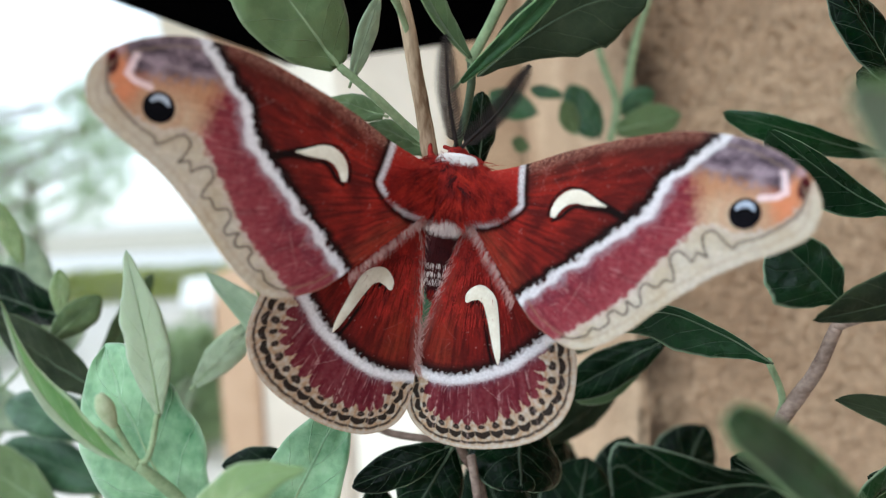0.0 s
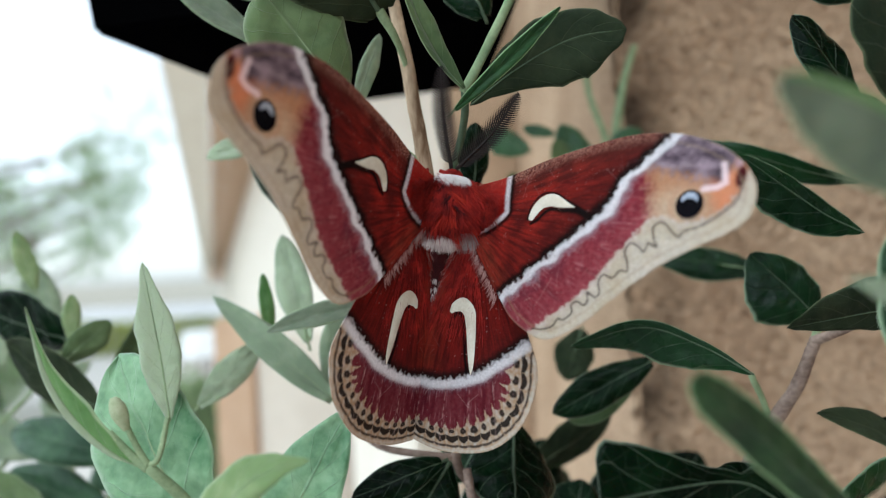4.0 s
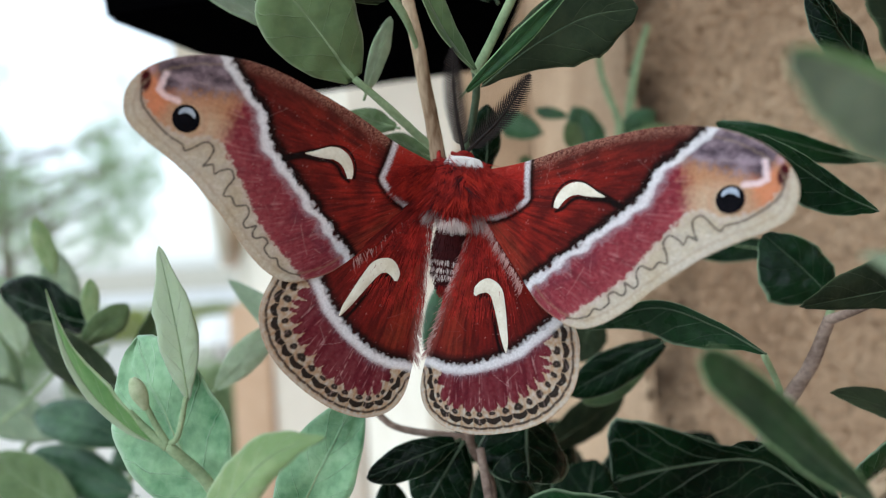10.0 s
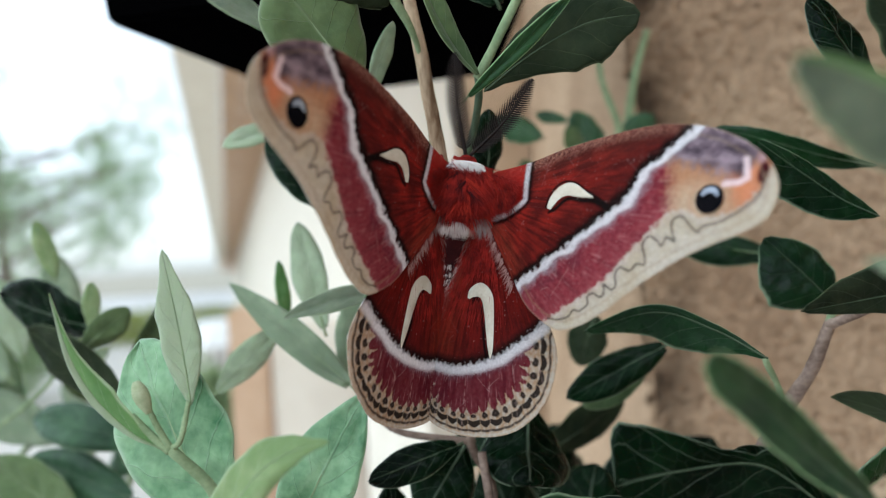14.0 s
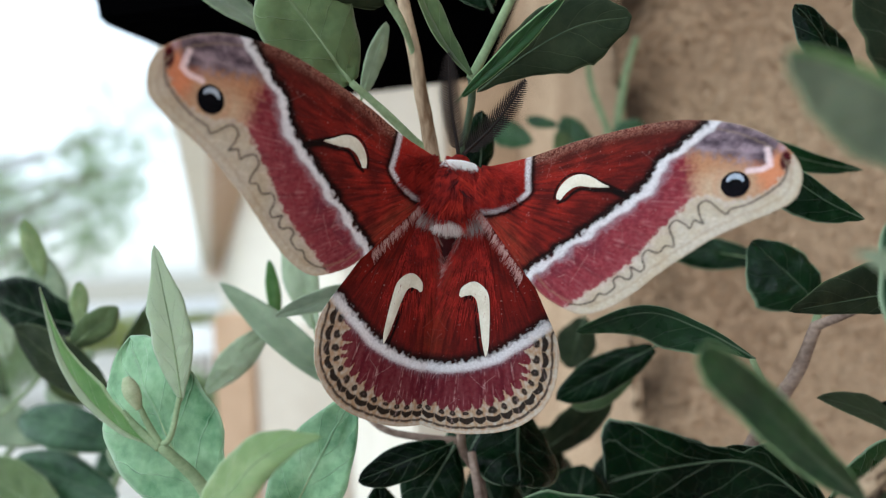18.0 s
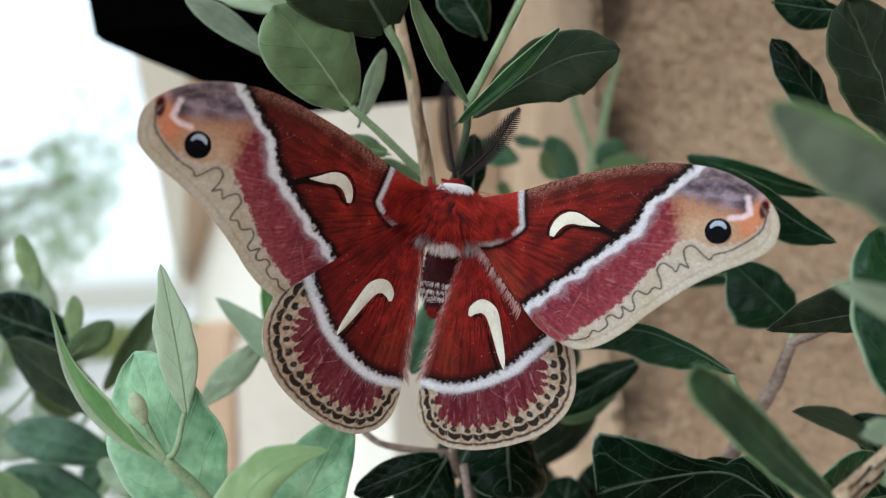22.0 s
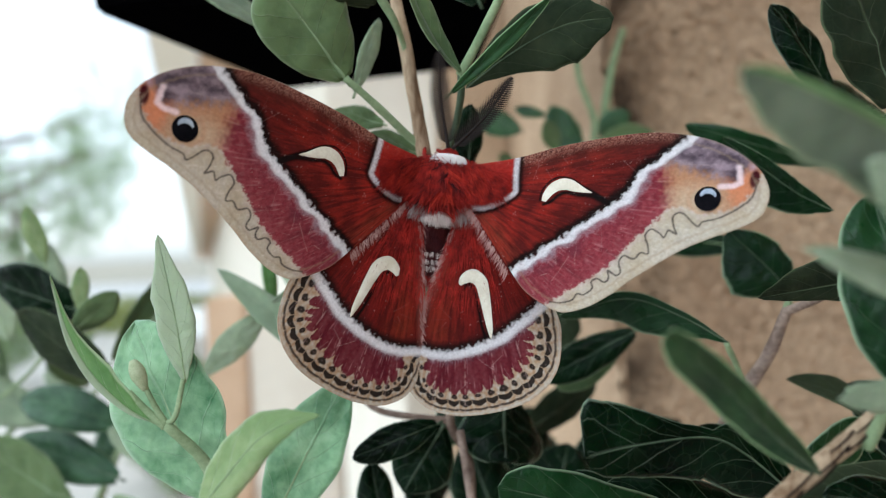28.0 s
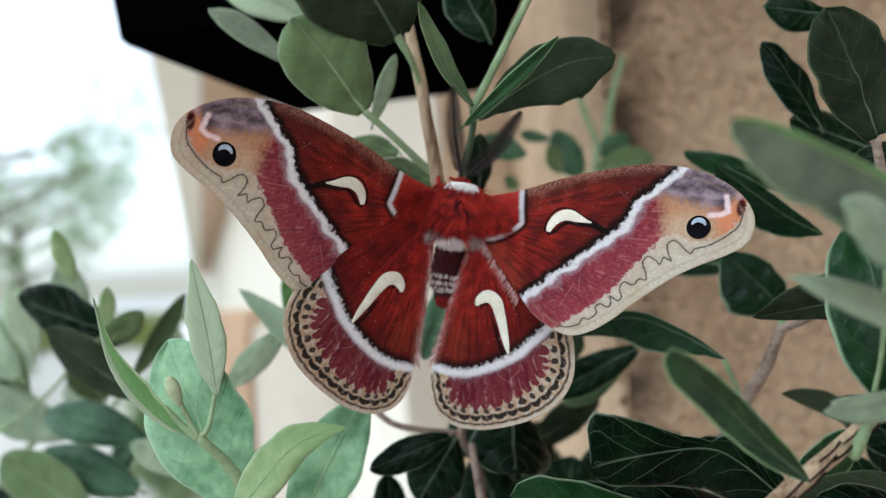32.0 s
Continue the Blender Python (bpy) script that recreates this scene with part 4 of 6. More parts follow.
blade(shrub, [(75.5, 20, -2.1), (67.8, 21, -0.2), (57.4, 22, 3.6), (48.3, 24, 7.1)], (1.1, 2.0, 2.8, 3.1, 2.4), (0.9, 1.5, 2.0, 2.0, 1.5), GLOSS, lift=(-10, 10), blunt=0.9)
blade(shrub, [(65.1, 4, -11.7), (60.1, 5, -8.7), (54.6, 6, -4.1), (47.8, 7, 1.9)], (1.6, 3.5, 4.5, 5.1, 4.1), (1.0, 1.6, 2.0, 2.0, 1.6), GLOSS, lift=(-15, 15), blunt=0.9)
leaf(shrub, (67.7, 44.0, -18.1), (45.4, 46.0, -13.6), 7.2, GLOSS, turn=20, blunt=0.5)
leaf(shrub, (76.4, 12.0, -51.3), (59.8, 10.0, -40.9), 4.2, SHADE, turn=40, curl=0.12, fold=25, blunt=0.5)
leaf(shrub, (51.0, -6.0, -52.6), (66.4, -2.0, -46.6), 8.0, GLOSS, turn=10, fold=14, blunt=0.5)
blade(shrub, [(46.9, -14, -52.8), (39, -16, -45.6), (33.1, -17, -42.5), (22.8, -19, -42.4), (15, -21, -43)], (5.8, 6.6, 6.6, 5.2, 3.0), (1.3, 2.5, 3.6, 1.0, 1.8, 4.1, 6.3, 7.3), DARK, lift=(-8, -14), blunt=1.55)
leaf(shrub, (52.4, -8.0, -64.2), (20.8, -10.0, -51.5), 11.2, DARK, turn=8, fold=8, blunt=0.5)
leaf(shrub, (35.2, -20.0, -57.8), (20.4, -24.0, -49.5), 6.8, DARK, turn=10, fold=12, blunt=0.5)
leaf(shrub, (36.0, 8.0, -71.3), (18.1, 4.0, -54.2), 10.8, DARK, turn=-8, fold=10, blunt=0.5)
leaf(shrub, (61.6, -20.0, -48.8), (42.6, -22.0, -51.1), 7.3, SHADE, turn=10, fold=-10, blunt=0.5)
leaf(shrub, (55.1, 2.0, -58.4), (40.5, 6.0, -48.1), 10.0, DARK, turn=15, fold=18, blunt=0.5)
blade(shrub, [(36.8, -38, -41), (30, -41, -35.2), (23.2, -45, -28.8), (16.4, -50, -23)], (1.5, 2.1, 2.4, 2.3, 2.0), (1.5, 2.1, 2.3, 2.0, 1.7), MOSS, lift=(-25, -22), blunt=1.1)
stem(shrub, [(56.6, -32.0, -29.4), (50.4, -32.0, -34.4), (45.0, -32.0, -38.4), (38.2, -32.0, -43.4), (30.2, -31.0, -50.4), (19.0, -28.0, -61.2)], 1.02, 1.3, TWIG)
stem(shrub, [(54.8, -33.2, -30.7), (53.4, -33.2, -32.0), (51.8, -33.2, -33.2)], 0.18, 0.11, CRACK)
stem(shrub, [(52.0, -33.1, -31.2), (50.6, -33.1, -32.6), (49.1, -33.1, -33.7)], 0.18, 0.11, CRACK)
stem(shrub, [(51.4, -33.3, -33.0), (49.6, -33.3, -34.7), (47.6, -33.3, -36.1)], 0.18, 0.11, CRACK)
stem(shrub, [(49.2, -33.1, -35.6), (47.9, -33.1, -36.9), (46.4, -33.1, -37.9)], 0.18, 0.11, CRACK)
stem(shrub, [(47.1, -33.3, -35.6), (45.6, -33.3, -37.0), (43.9, -33.3, -38.2)], 0.18, 0.11, CRACK)
stem(shrub, [(45.7, -33.3, -37.8), (44.3, -33.3, -39.2), (42.6, -33.3, -40.3)], 0.18, 0.11, CRACK)
stem(shrub, [(43.7, -33.1, -37.9), (42.4, -33.1, -39.2), (40.8, -33.1, -40.3)], 0.18, 0.11, CRACK)
stem(shrub, [(43.0, -33.3, -39.6), (41.2, -33.3, -41.2), (39.3, -33.3, -42.6)], 0.18, 0.11, CRACK)
stem(shrub, [(41.5, -33.2, -41.6), (39.8, -33.2, -43.2), (37.8, -33.2, -44.6)], 0.18, 0.11, CRACK)
stem(shrub, [(38.8, -33.3, -42.2), (37.1, -33.3, -43.8), (35.2, -33.3, -45.2)], 0.18, 0.11, CRACK)
stem(shrub, [(37.4, -33.3, -44.4), (36.0, -33.3, -45.8), (34.4, -33.3, -46.9)], 0.18, 0.11, CRACK)
stem(shrub, [(45.5, -32.5, -40.0), (45.8, -34.0, -37.4), (45.7, -36.0, -34.8)], 0.8, 0.55, GREEN_STEM)
stem(shrub, [(47.7, -34.0, -32.1), (46.4, -38.0, -25.9), (43.3, -44.0, -16.3)], 0.32, 0.19, GREEN_STEM)
leaf(shrub, (45.5, -36.0, -34.7), (39.1, -40.0, -31.4), 2.6, SILVER, turn=20, fold=20, blunt=0.5)
leaf(shrub, (51.9, -38.0, -32.3), (36.1, -44.0, -31.5), 3.4, SILVER, turn=10, fold=15, blunt=0.5)
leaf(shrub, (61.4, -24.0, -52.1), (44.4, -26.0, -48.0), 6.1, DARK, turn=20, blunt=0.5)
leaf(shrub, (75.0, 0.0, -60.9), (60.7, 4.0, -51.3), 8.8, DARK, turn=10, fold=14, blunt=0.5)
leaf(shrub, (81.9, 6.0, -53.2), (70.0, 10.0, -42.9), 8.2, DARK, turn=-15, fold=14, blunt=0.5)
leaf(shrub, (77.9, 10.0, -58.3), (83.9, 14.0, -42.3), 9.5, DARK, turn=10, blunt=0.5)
leaf(shrub, (53.3, -30.0, -35.6), (53.8, -24.0, -10.0), 12.6, GLOSS, turn=-18, curl=0.06, fold=18, blunt=0.5)
leaf(shrub, (48.8, -46.0, -24.4), (28.1, -54.0, -15.8), 3.4, SILVER, turn=20, fold=20, blunt=0.5)
leaf(shrub, (42.3, -52.0, -16.1), (30.9, -58.0, -9.4), 6.2, SILVER, turn=20, blunt=0.5)
blade(shrub, [(45.7, -50, -10.5), (35.7, -53, -6.2), (29.6, -56, -4.3), (23.9, -58, -2.5), (19.5, -60, -2)], (5.5, 5.6, 5.4, 4.8, 3.9, 2.4), (0.8, 0.8, 0.7, 0.7, 0.7, 0.6), (GLAUCOUS, FRESH), lift=(-8, 30), blunt=1.2)
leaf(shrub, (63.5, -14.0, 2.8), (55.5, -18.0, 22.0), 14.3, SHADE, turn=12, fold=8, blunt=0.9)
leaf(shrub, (65.5, 4.0, 7.9), (56.7, 4.0, 23.9), 7.6, DARK, turn=12, fold=14, blunt=0.5)
leaf(shrub, (79.2, 10.0, 3.5), (64.3, 10.0, 10.8), 10.4, DARK, turn=10, blunt=0.5)
leaf(shrub, (70.5, 6.0, 28.4), (57.9, 6.0, 30.9), 7.3, DARK, turn=10, blunt=0.5)
leaf(shrub, (75.0, -10.0, 0.7), (62.8, -10.0, 0.4), 4.4, DARK, turn=20, blunt=0.5)
stem(shrub, [(63.5, -14.0, 2.8), (65.8, -12.0, -4.5), (67.3, -14.0, -17.0), (58.1, -30.0, -29.8)], 0.66, 0.98, BARK)

# the shrub's foot: bare stems from the soil up to the twigs
for foot in (((60, 60, -1399), (70, 40, -900), (40, 20, -400), (0.5, 14, -48)), ((120, 70, -1399), (150, 30, -800), (120, -20, -350), (62, -32, -56)), ((-10, 70, -1399), (-60, 60, -800), (-60, 20, -350), (-33, -6, -58))):
    pts = smooth_line([mm(p) for p in foot], 24)
    v, f = tube(pts, np.linspace(0.007, 0.0007, 24), 12, 0.2)
    arrays("branch", v, f, BARK, shrub)


# ---- the moth ----
def scale_material(name, rough=0.75):
    """Wing scales: pigment laid down per scale, fine fur-like relief."""
    m, tree, b = shader(name, rough, 0.0, 0.05)
    at_ = tree.nodes.new("ShaderNodeVertexColor")
    at_.layer_name = "pigment"
    fine = grain(tree, 2600, 3)
    tree.links.new(blend(tree, "MULTIPLY", 0.4, at_.outputs[0], ramp(tree, fine, [(0.3, (0.6, 0.6, 0.6)), (0.65, (1.1, 1.1, 1.1))])), b.inputs["Base Color"])
    bump(tree, b, calc(tree, "ADD", fine, grain(tree, 700, 3)), 0.5, 0.00012)
    b.inputs["Sheen Weight"].default_value = 0.0
    # paper-thin: light from behind comes through
    b.inputs["Subsurface Weight"].default_value = 0.8
    b.inputs["Subsurface Radius"].default_value = (0.0004, 0.00036, 0.00034)
    b.inputs["Subsurface Scale"].default_value = 1.0
    return m


SCALES = scale_material("wing_scales")
FUR_RED = plain("red_fur", (0.075, 0.004, 0.004), (0.40, 0.020, 0.013), 500, 0.85, spec=0.2)
FUR_SCARLET = plain("scarlet_fur", (0.26, 0.013, 0.007), (0.48, 0.030, 0.014), 500, 0.85, spec=0.2)
FUR_DARK = plain("maroon_fur", (0.022, 0.003, 0.004), (0.065, 0.006, 0.007), 500, 0.85, spec=0.2)
FUR_WHITE = plain("white_fur", (0.48, 0.38, 0.36), (0.74, 0.65, 0.61), 600, 0.9, spec=0.2)
FUR_PINK = plain("pinkish_fur", (0.26, 0.12, 0.11), (0.46, 0.28, 0.25), 600, 0.9, spec=0.2)
FUR_ASH = plain("ash_fur", (0.17, 0.105, 0.10), (0.34, 0.26, 0.25), 600, 0.9, spec=0.2)
FEATHER = plain("antenna_brown", (0.006, 0.004, 0.004), (0.018, 0.011, 0.009), 900, 0.7, spec=0.2)
EYE_BLACK = plain("eyespot_black", (0.003, 0.003, 0.004), (0.007, 0.006, 0.008), 900, 0.9, spec=0.02)
EYE_PALE = plain("eyespot_pale", (0.22, 0.26, 0.34), (0.46, 0.50, 0.58), 1500, 0.8)
CRESCENT = plain("ivory_scales", (0.58, 0.51, 0.40), (0.74, 0.69, 0.59), 420, 0.95, relief=0.00012, spec=0.05)

moth = tagged(new("silk_moth"), "red-brown silk moth with cream-edged wings and eyespots, clinging to a twig", "moth")
moth.matrix_world = pose(-0.0008, -0.0020, 1.3952, 0, 10.5, 0)


def nearest(pts, line):
    """For each point: the distance to an open line, signed (positive to the line's left), and the length along it."""
    best = np.full(len(pts), 1e9)
    sign, along = np.ones(len(pts)), np.zeros(len(pts))
    run = 0.0
    for p, q in zip(line[:-1], line[1:]):
        d = q - p
        L = np.hypot(*d)
        u = np.clip(((pts - p) @ d) / (L * L), 0, 1)
        off = pts - p - u[:, None] * d
        r = np.hypot(off[:, 0], off[:, 1])
        near = r < best
        best = np.where(near, r, best)
        sign = np.where(near, np.sign(d[0] * (pts[:, 1] - p[1]) - d[1] * (pts[:, 0] - p[0])), sign)
        along = np.where(near, run + u * L, along)
        run += L
    return best * sign, along


def inside(pts, ring):
    hit = np.zeros(len(pts), bool)
    for (x0, y0), (x1, y1) in zip(ring, np.roll(ring, -1, 0)):
        cross = (y0 > pts[:, 1]) != (y1 > pts[:, 1])
        with np.errstate(divide="ignore", invalid="ignore"):
            hit ^= cross & (pts[:, 0] < (x1 - x0) * (pts[:, 1] - y0) / (y1 - y0) + x0)
    return hit


def noise2(pts, scale, seed):
    return np.array([noise.noise(Vector((p[0] * scale, p[1] * scale, seed))) for p in pts])


def mix(a, b, f):
    f = np.clip(f, 0, 1)[:, None]
    return a * (1 - f) + np.asarray(b) * f


def scratched(c, p, seed, where):
    """Hair-fine straight scratches where the scales are rubbed off."""
    rng = random.Random(seed)
    lo, hi = p.min(0), p.max(0)
    for _ in range(40):
        a = np.array([rng.uniform(lo[0], hi[0]), rng.uniform(lo[1], hi[1])])
        w = rng.uniform(0, math.pi)
        d = np.array([math.cos(w), math.sin(w)]) * rng.uniform(0.8, 4.4)
        r = np.abs(nearest(p, np.array([a, a + d * 0.5 + rng.uniform(-0.12, 0.12), a + d]))[0])
        c = mix(c, (0.58, 0.45, 0.42), np.clip(1.3 - r / 0.05, 0, 1) * rng.uniform(0.08, 0.5) * where)
    return c


def wing(name, ring, pigment, s, camber, bend=0.0, step=0.115):
    """A wing blade in its own plane (x outwards, z to the head), meshed finely, its rim laid on the outline."""
    lo, hi = ring.min(0) - step, ring.max(0) + step
    nx, nz = int((hi[0] - lo[0]) / step) + 2, int((hi[1] - lo[1]) / step) + 2
    gx, gz = np.meshgrid(lo[0] + step * np.arange(nx), lo[1] + step * np.arange(nz))
    pts = np.stack([gx.ravel(), gz.ravel()], 1)
    isin = inside(pts, ring)
    cell = isin.reshape(nz, nx)
    keep = cell[:-1, :-1] | cell[1:, :-1] | cell[:-1, 1:] | cell[1:, 1:]
    used = np.zeros((nz, nx), bool)
    for a, b in ((0, 0), (1, 0), (0, 1), (1, 1)):
        used[a : nz - 1 + a, b : nx - 1 + b] |= keep
    closed = np.vstack([ring, ring[:1]])
    out = np.where(used.ravel() & ~isin)[0]
    for k in out:
        d = closed[1:] - closed[:-1]
        u = np.clip(((pts[k] - closed[:-1]) * d).sum(1) / (d * d).sum(1), 0, 1)
        q = closed[:-1] + u[:, None] * d
        pts[k] = q[np.argmin(((q - pts[k]) ** 2).sum(1))]
    index = -np.ones(nz * nx, int)
    ids = np.where(used.ravel())[0]
    index[ids] = np.arange(len(ids))
    p2 = pts[ids]
    colour = pigment(p2)
    y = camber(p2)
    # a cupped margin leans to the open side and reaches a little further out
    lean = bend * np.clip(p2[:, 0] - 10, 0, 20) ** 2 * np.clip((-p2[:, 1] - 14) / 8, 0, 1)
    verts = np.stack([(p2[:, 0] + 0.34 * lean) * s, y - lean, p2[:, 1]], 1) / 1000
    ii, jj = np.where(keep)
    a, b, c, d = (index[(ii + di) * nx + jj + dj] for di, dj in ((0, 0), (0, 1), (1, 1), (1, 0)))
    quads = np.stack([a, b, c, d] if s > 0 else [d, c, b, a], 1)
    ob = arrays(name, verts.tolist(), quads.tolist(), SCALES, moth)
    layer = ob.data.color_attributes.new("pigment", "FLOAT_COLOR", "POINT")
    layer.data.foreach_set("color", np.hstack([np.clip(colour, 0, 1), np.ones((len(colour), 1))]).ravel().tolist())
    solid = ob.modifiers.new("thickness", "SOLIDIFY")
    solid.thickness, solid.offset = 0.00012, -1.0
    return ob


RED, BRIGHT, DUSK = np.array((0.082, 0.0075, 0.0065)), np.array((0.265, 0.0135, 0.0100)), np.array((0.060, 0.014, 0.010))
PINK, ROSE = np.array((0.180, 0.020, 0.032)), np.array((0.31, 0.085, 0.098))
IVORY, TAN, BONE = np.array((0.43, 0.365, 0.275)), np.array((0.36, 0.265, 0.175)), np.array((0.48, 0.43, 0.365))
SNOW, INK, SLATE, ORANGE = np.array((0.63, 0.61, 0.63)), np.array((0.005, 0.0025, 0.0025)), np.array((0.070, 0.050, 0.066)), np.array((0.50, 0.205, 0.105))
LILAC, SOOT = np.array((0.13, 0.085, 0.112)), np.array((0.008, 0.005, 0.005))

FORE_RING = smooth_line([(-0.6, 2.6), (5.8, 4.2), (12.5, 6.7), (19, 8.6), (26, 10.0), (32.3, 9.75), (36.8, 8.3), (40.0, 6.1), (41.6, 3.8), (41.9, 1.5), (41.2, -0.6), (38.8, -2.5), (36.0, -4.1), (33.0, -6.1), (30.1, -8.6), (27.3, -11.3), (24.6, -14.2), (21.6, -16.6), (18.6, -17.8), (15.8, -17.3), (12.4, -15.8), (9.6, -13.4), (5.5, -9.6), (1.5, -5.8), (-0.8, -3.6), (-1.4, -0.4), (-0.6, 2.6)], 170)[:-1]
FORE_WHITE = smooth_line([(31.6, 10.4), (30.4, 8.9), (28.8, 7.3), (27.4, 5.8), (25.9, 4.3), (24.9, 2.2), (24.1, 0.3), (22.8, -1.2), (21.2, -2.9), (19.2, -4.6), (17.4, -6.4), (15.4, -8.2), (13.4, -10.1), (11.3, -12.0), (8.9, -14.2)], 70)
FORE_CREAM = smooth_line([(41.2, 6.8), (40.5, 5.2), (40.0, 3.0), (38.6, 0.9), (36.4, -0.5), (33.8, -1.0), (31.4, -0.4), (29.6, -1.2), (28.3, -3.0), (26.6, -5.3), (25.1, -7.6), (23.5, -10.1), (21.4, -12.4), (19.2, -14.2), (17.2, -16.2), (15.4, -17.8)], 70)
# the dark line that meanders through the cream edge
FORE_SCALLOP = smooth_line([(40.2, 4.0), (39.9, 2.0), (38.8, 0.6), (37.3, -0.7), (36.1, -1.5), (34.6, -2.1), (34.1, -2.8), (33.3, -2.4), (32.1, -1.4), (31.3, -1.3), (30.7, -2.0), (31.1, -3.4), (31.6, -4.3), (30.5, -3.9), (30.1, -5.0), (29.4, -4.5), (28.2, -4.1), (27.6, -5.1), (28.2, -6.3), (28.5, -7.6), (27.5, -7.6), (26.8, -8.6), (25.4, -8.4), (24.9, -9.4), (25.4, -10.7), (24.9, -11.3), (23.7, -10.8), (24.0, -11.8), (23.6, -12.5), (22.4, -12.2), (21.8, -12.8), (22.1, -13.7), (21.1, -14.8), (20.2, -14.8), (19.7, -15.8), (18.2, -16.5), (16.6, -16.7)], 220)
FORE_INNER = smooth_line([(5.9, 4.9), (6.2, 3.0), (6.6, 0.8), (7.0, -0.7), (7.0, -1.3), (6.3, -2.1), (5.0, -3.1), (3.4, -4.0), (1.6, -4.5), (-0.6, -4.3)], 50)
# black strokes round the crescent, running out to the white line
CRESCENT_LOW = smooth_line([(12.0, -2.6), (13.1, -2.0), (13.9, -1.0), (15.0, -0.4), (17.0, -0.5), (18.8, -0.4), (20.4, -0.9), (22.4, -1.6)], 30)
CRESCENT_TOP = smooth_line([(11.3, -2.0), (11.3, -0.8), (11.9, 0.7), (13.4, 1.85), (15.4, 1.75), (17.2, 0.9), (18.8, 0.2), (20.6, -0.6), (22.4, -1.4)], 30)
HOOK_DARK = smooth_line([(5.3, -13.9), (5.8, -12.95), (6.7, -12.85), (7.7, -13.7), (9.0, -15.7), (10.4, -17.9), (11.8, -19.6)], 26)
COSTA = FORE_RING[:48]


def fore_pigment(p):
    n1, n2, n3 = noise2(p, 0.35, 1.0), noise2(p, 1.6, 2.0), noise2(p, 5.0, 3.0)
    wave = noise2(p, 0.62, 7.0)
    white, along = nearest(p + 0.24 * np.stack([n2 + 0.5 * n3 + 1.5 * wave, n1 - 1.5 * wave], 1), FORE_WHITE)
    white = -white if nearest(np.array([[36.0, 2.0]]), FORE_WHITE)[0][0] < 0 else white
    cream, _ = nearest(p + 0.5 * np.stack([n3, n2], 1), FORE_CREAM)
    cream = -cream if nearest(np.array([[41.0, -2.0]]), FORE_CREAM)[0][0] < 0 else cream
    inner, _ = nearest(p + 0.12 * np.stack([n3, n2], 1), FORE_INNER)
    inner = -inner if nearest(np.array([[1.0, 0.0]]), FORE_INNER)[0][0] < 0 else inner
    costa = np.abs(nearest(p, COSTA)[0])
    scal = np.abs(nearest(p + 0.05 * np.stack([n3, n2], 1), FORE_SCALLOP)[0])
    # the inner field: deep red with darker rays, brighter at the root
    ray = np.arctan2(p[:, 1] + 1.5, p[:, 0] + 3.0)
    reach = np.hypot(p[:, 0], p[:, 1])
    streak = noise2(np.stack([ray * 26, reach * 0.12], 1), 1.0, 4.0)
    hair = noise2(np.stack([ray * 90, reach * 0.5], 1), 1.0, 5.0)
    c = mix(np.tile(RED, (len(p), 1)), BRIGHT * (1.12, 1.35, 1.2), 0.25 + 0.8 * n1 + 0.6 * streak + 0.35 * hair)
    c = mix(c, (0.028, 0.005, 0.005), np.clip(-1.3 * streak - 0.10 - 0.5 * n1, 0, 1) * 0.35)
    c = mix(c, DUSK, np.clip(1.1 - costa / (4.2 + n1), 0, 1) * 0.85)
    c = mix(c, (0.30, 0.145, 0.105), np.clip(1.15 - costa / (1.7 + 0.7 * n1), 0, 1) * np.clip(0.5 + 1.4 * n3 + 0.6 * n2, 0, 1))
    c = mix(c, BRIGHT * 1.15, np.clip(inner / 0.8, 0, 1) * 0.85)
    c = mix(c, (0.24, 0.050, 0.025), np.clip(1 - np.abs(p[:, 0] + p[:, 1] + 3.0) / 4.0, 0, 1) * np.clip(-inner, 0, 1) * np.clip(0.5 + hair, 0, 1) * 0.55)
    c = mix(c, (0.022, 0.005, 0.005), np.clip(1.05 + white / 6.5, 0, 1) * np.clip((p[:, 0] - 6) / 12, 0, 1) * np.clip(0.7 + 1.1 * n1 + 0.9 * streak, 0, 1) * 0.92)
    c = mix(c, INK, np.clip(1.3 - np.abs(white + 0.95) / (0.75 + 0.4 * n1), 0, 1) * 0.95)
    c = mix(c, INK, np.clip(1.4 - np.abs(nearest(p, CRESCENT_LOW)[0]) / (0.26 + 0.025 * np.clip(p[:, 0] - 12, 0, 9)), 0, 1))
    c = mix(c, INK, np.clip(1.4 - np.abs(nearest(p, CRESCENT_TOP)[0]) / (0.18 + 0.03 * np.clip(p[:, 0] - 15, 0, 7)), 0, 1))
    c = mix(c, INK, np.clip(1.2 - np.abs(inner + 0.75) / 0.5, 0, 1) * 0.9)
    c = mix(c, SNOW * 0.92, np.clip(1.4 - np.abs(inner) / (0.44 + 0.1 * n3), 0, 1) * (0.85 + 0.6 * n3))
    # the band between the white line and the cream edge
    band = mix(np.tile(PINK, (len(p), 1)), ROSE, 0.35 * n2 + 0.25 * n3 + 0.2 + np.clip(0.6 + cream / 3.0, 0, 1) * 0.35)
    band = mix(band, (0.095, 0.010, 0.017), np.clip(-1.6 * streak - 0.1, 0, 1) * 0.5)
    band = mix(band, (0.105, 0.018, 0.034), np.clip(1 - np.abs(white - 2.1) / 1.2, 0, 1) * np.clip(0.4 + 1.2 * n1, 0, 1) * 0.6)
    band = mix(band, LILAC, np.clip(1.3 - white / (1.25 + 0.5 * n2), 0, 1) * np.clip(0.7 + 0.7 * n2, 0, 1))
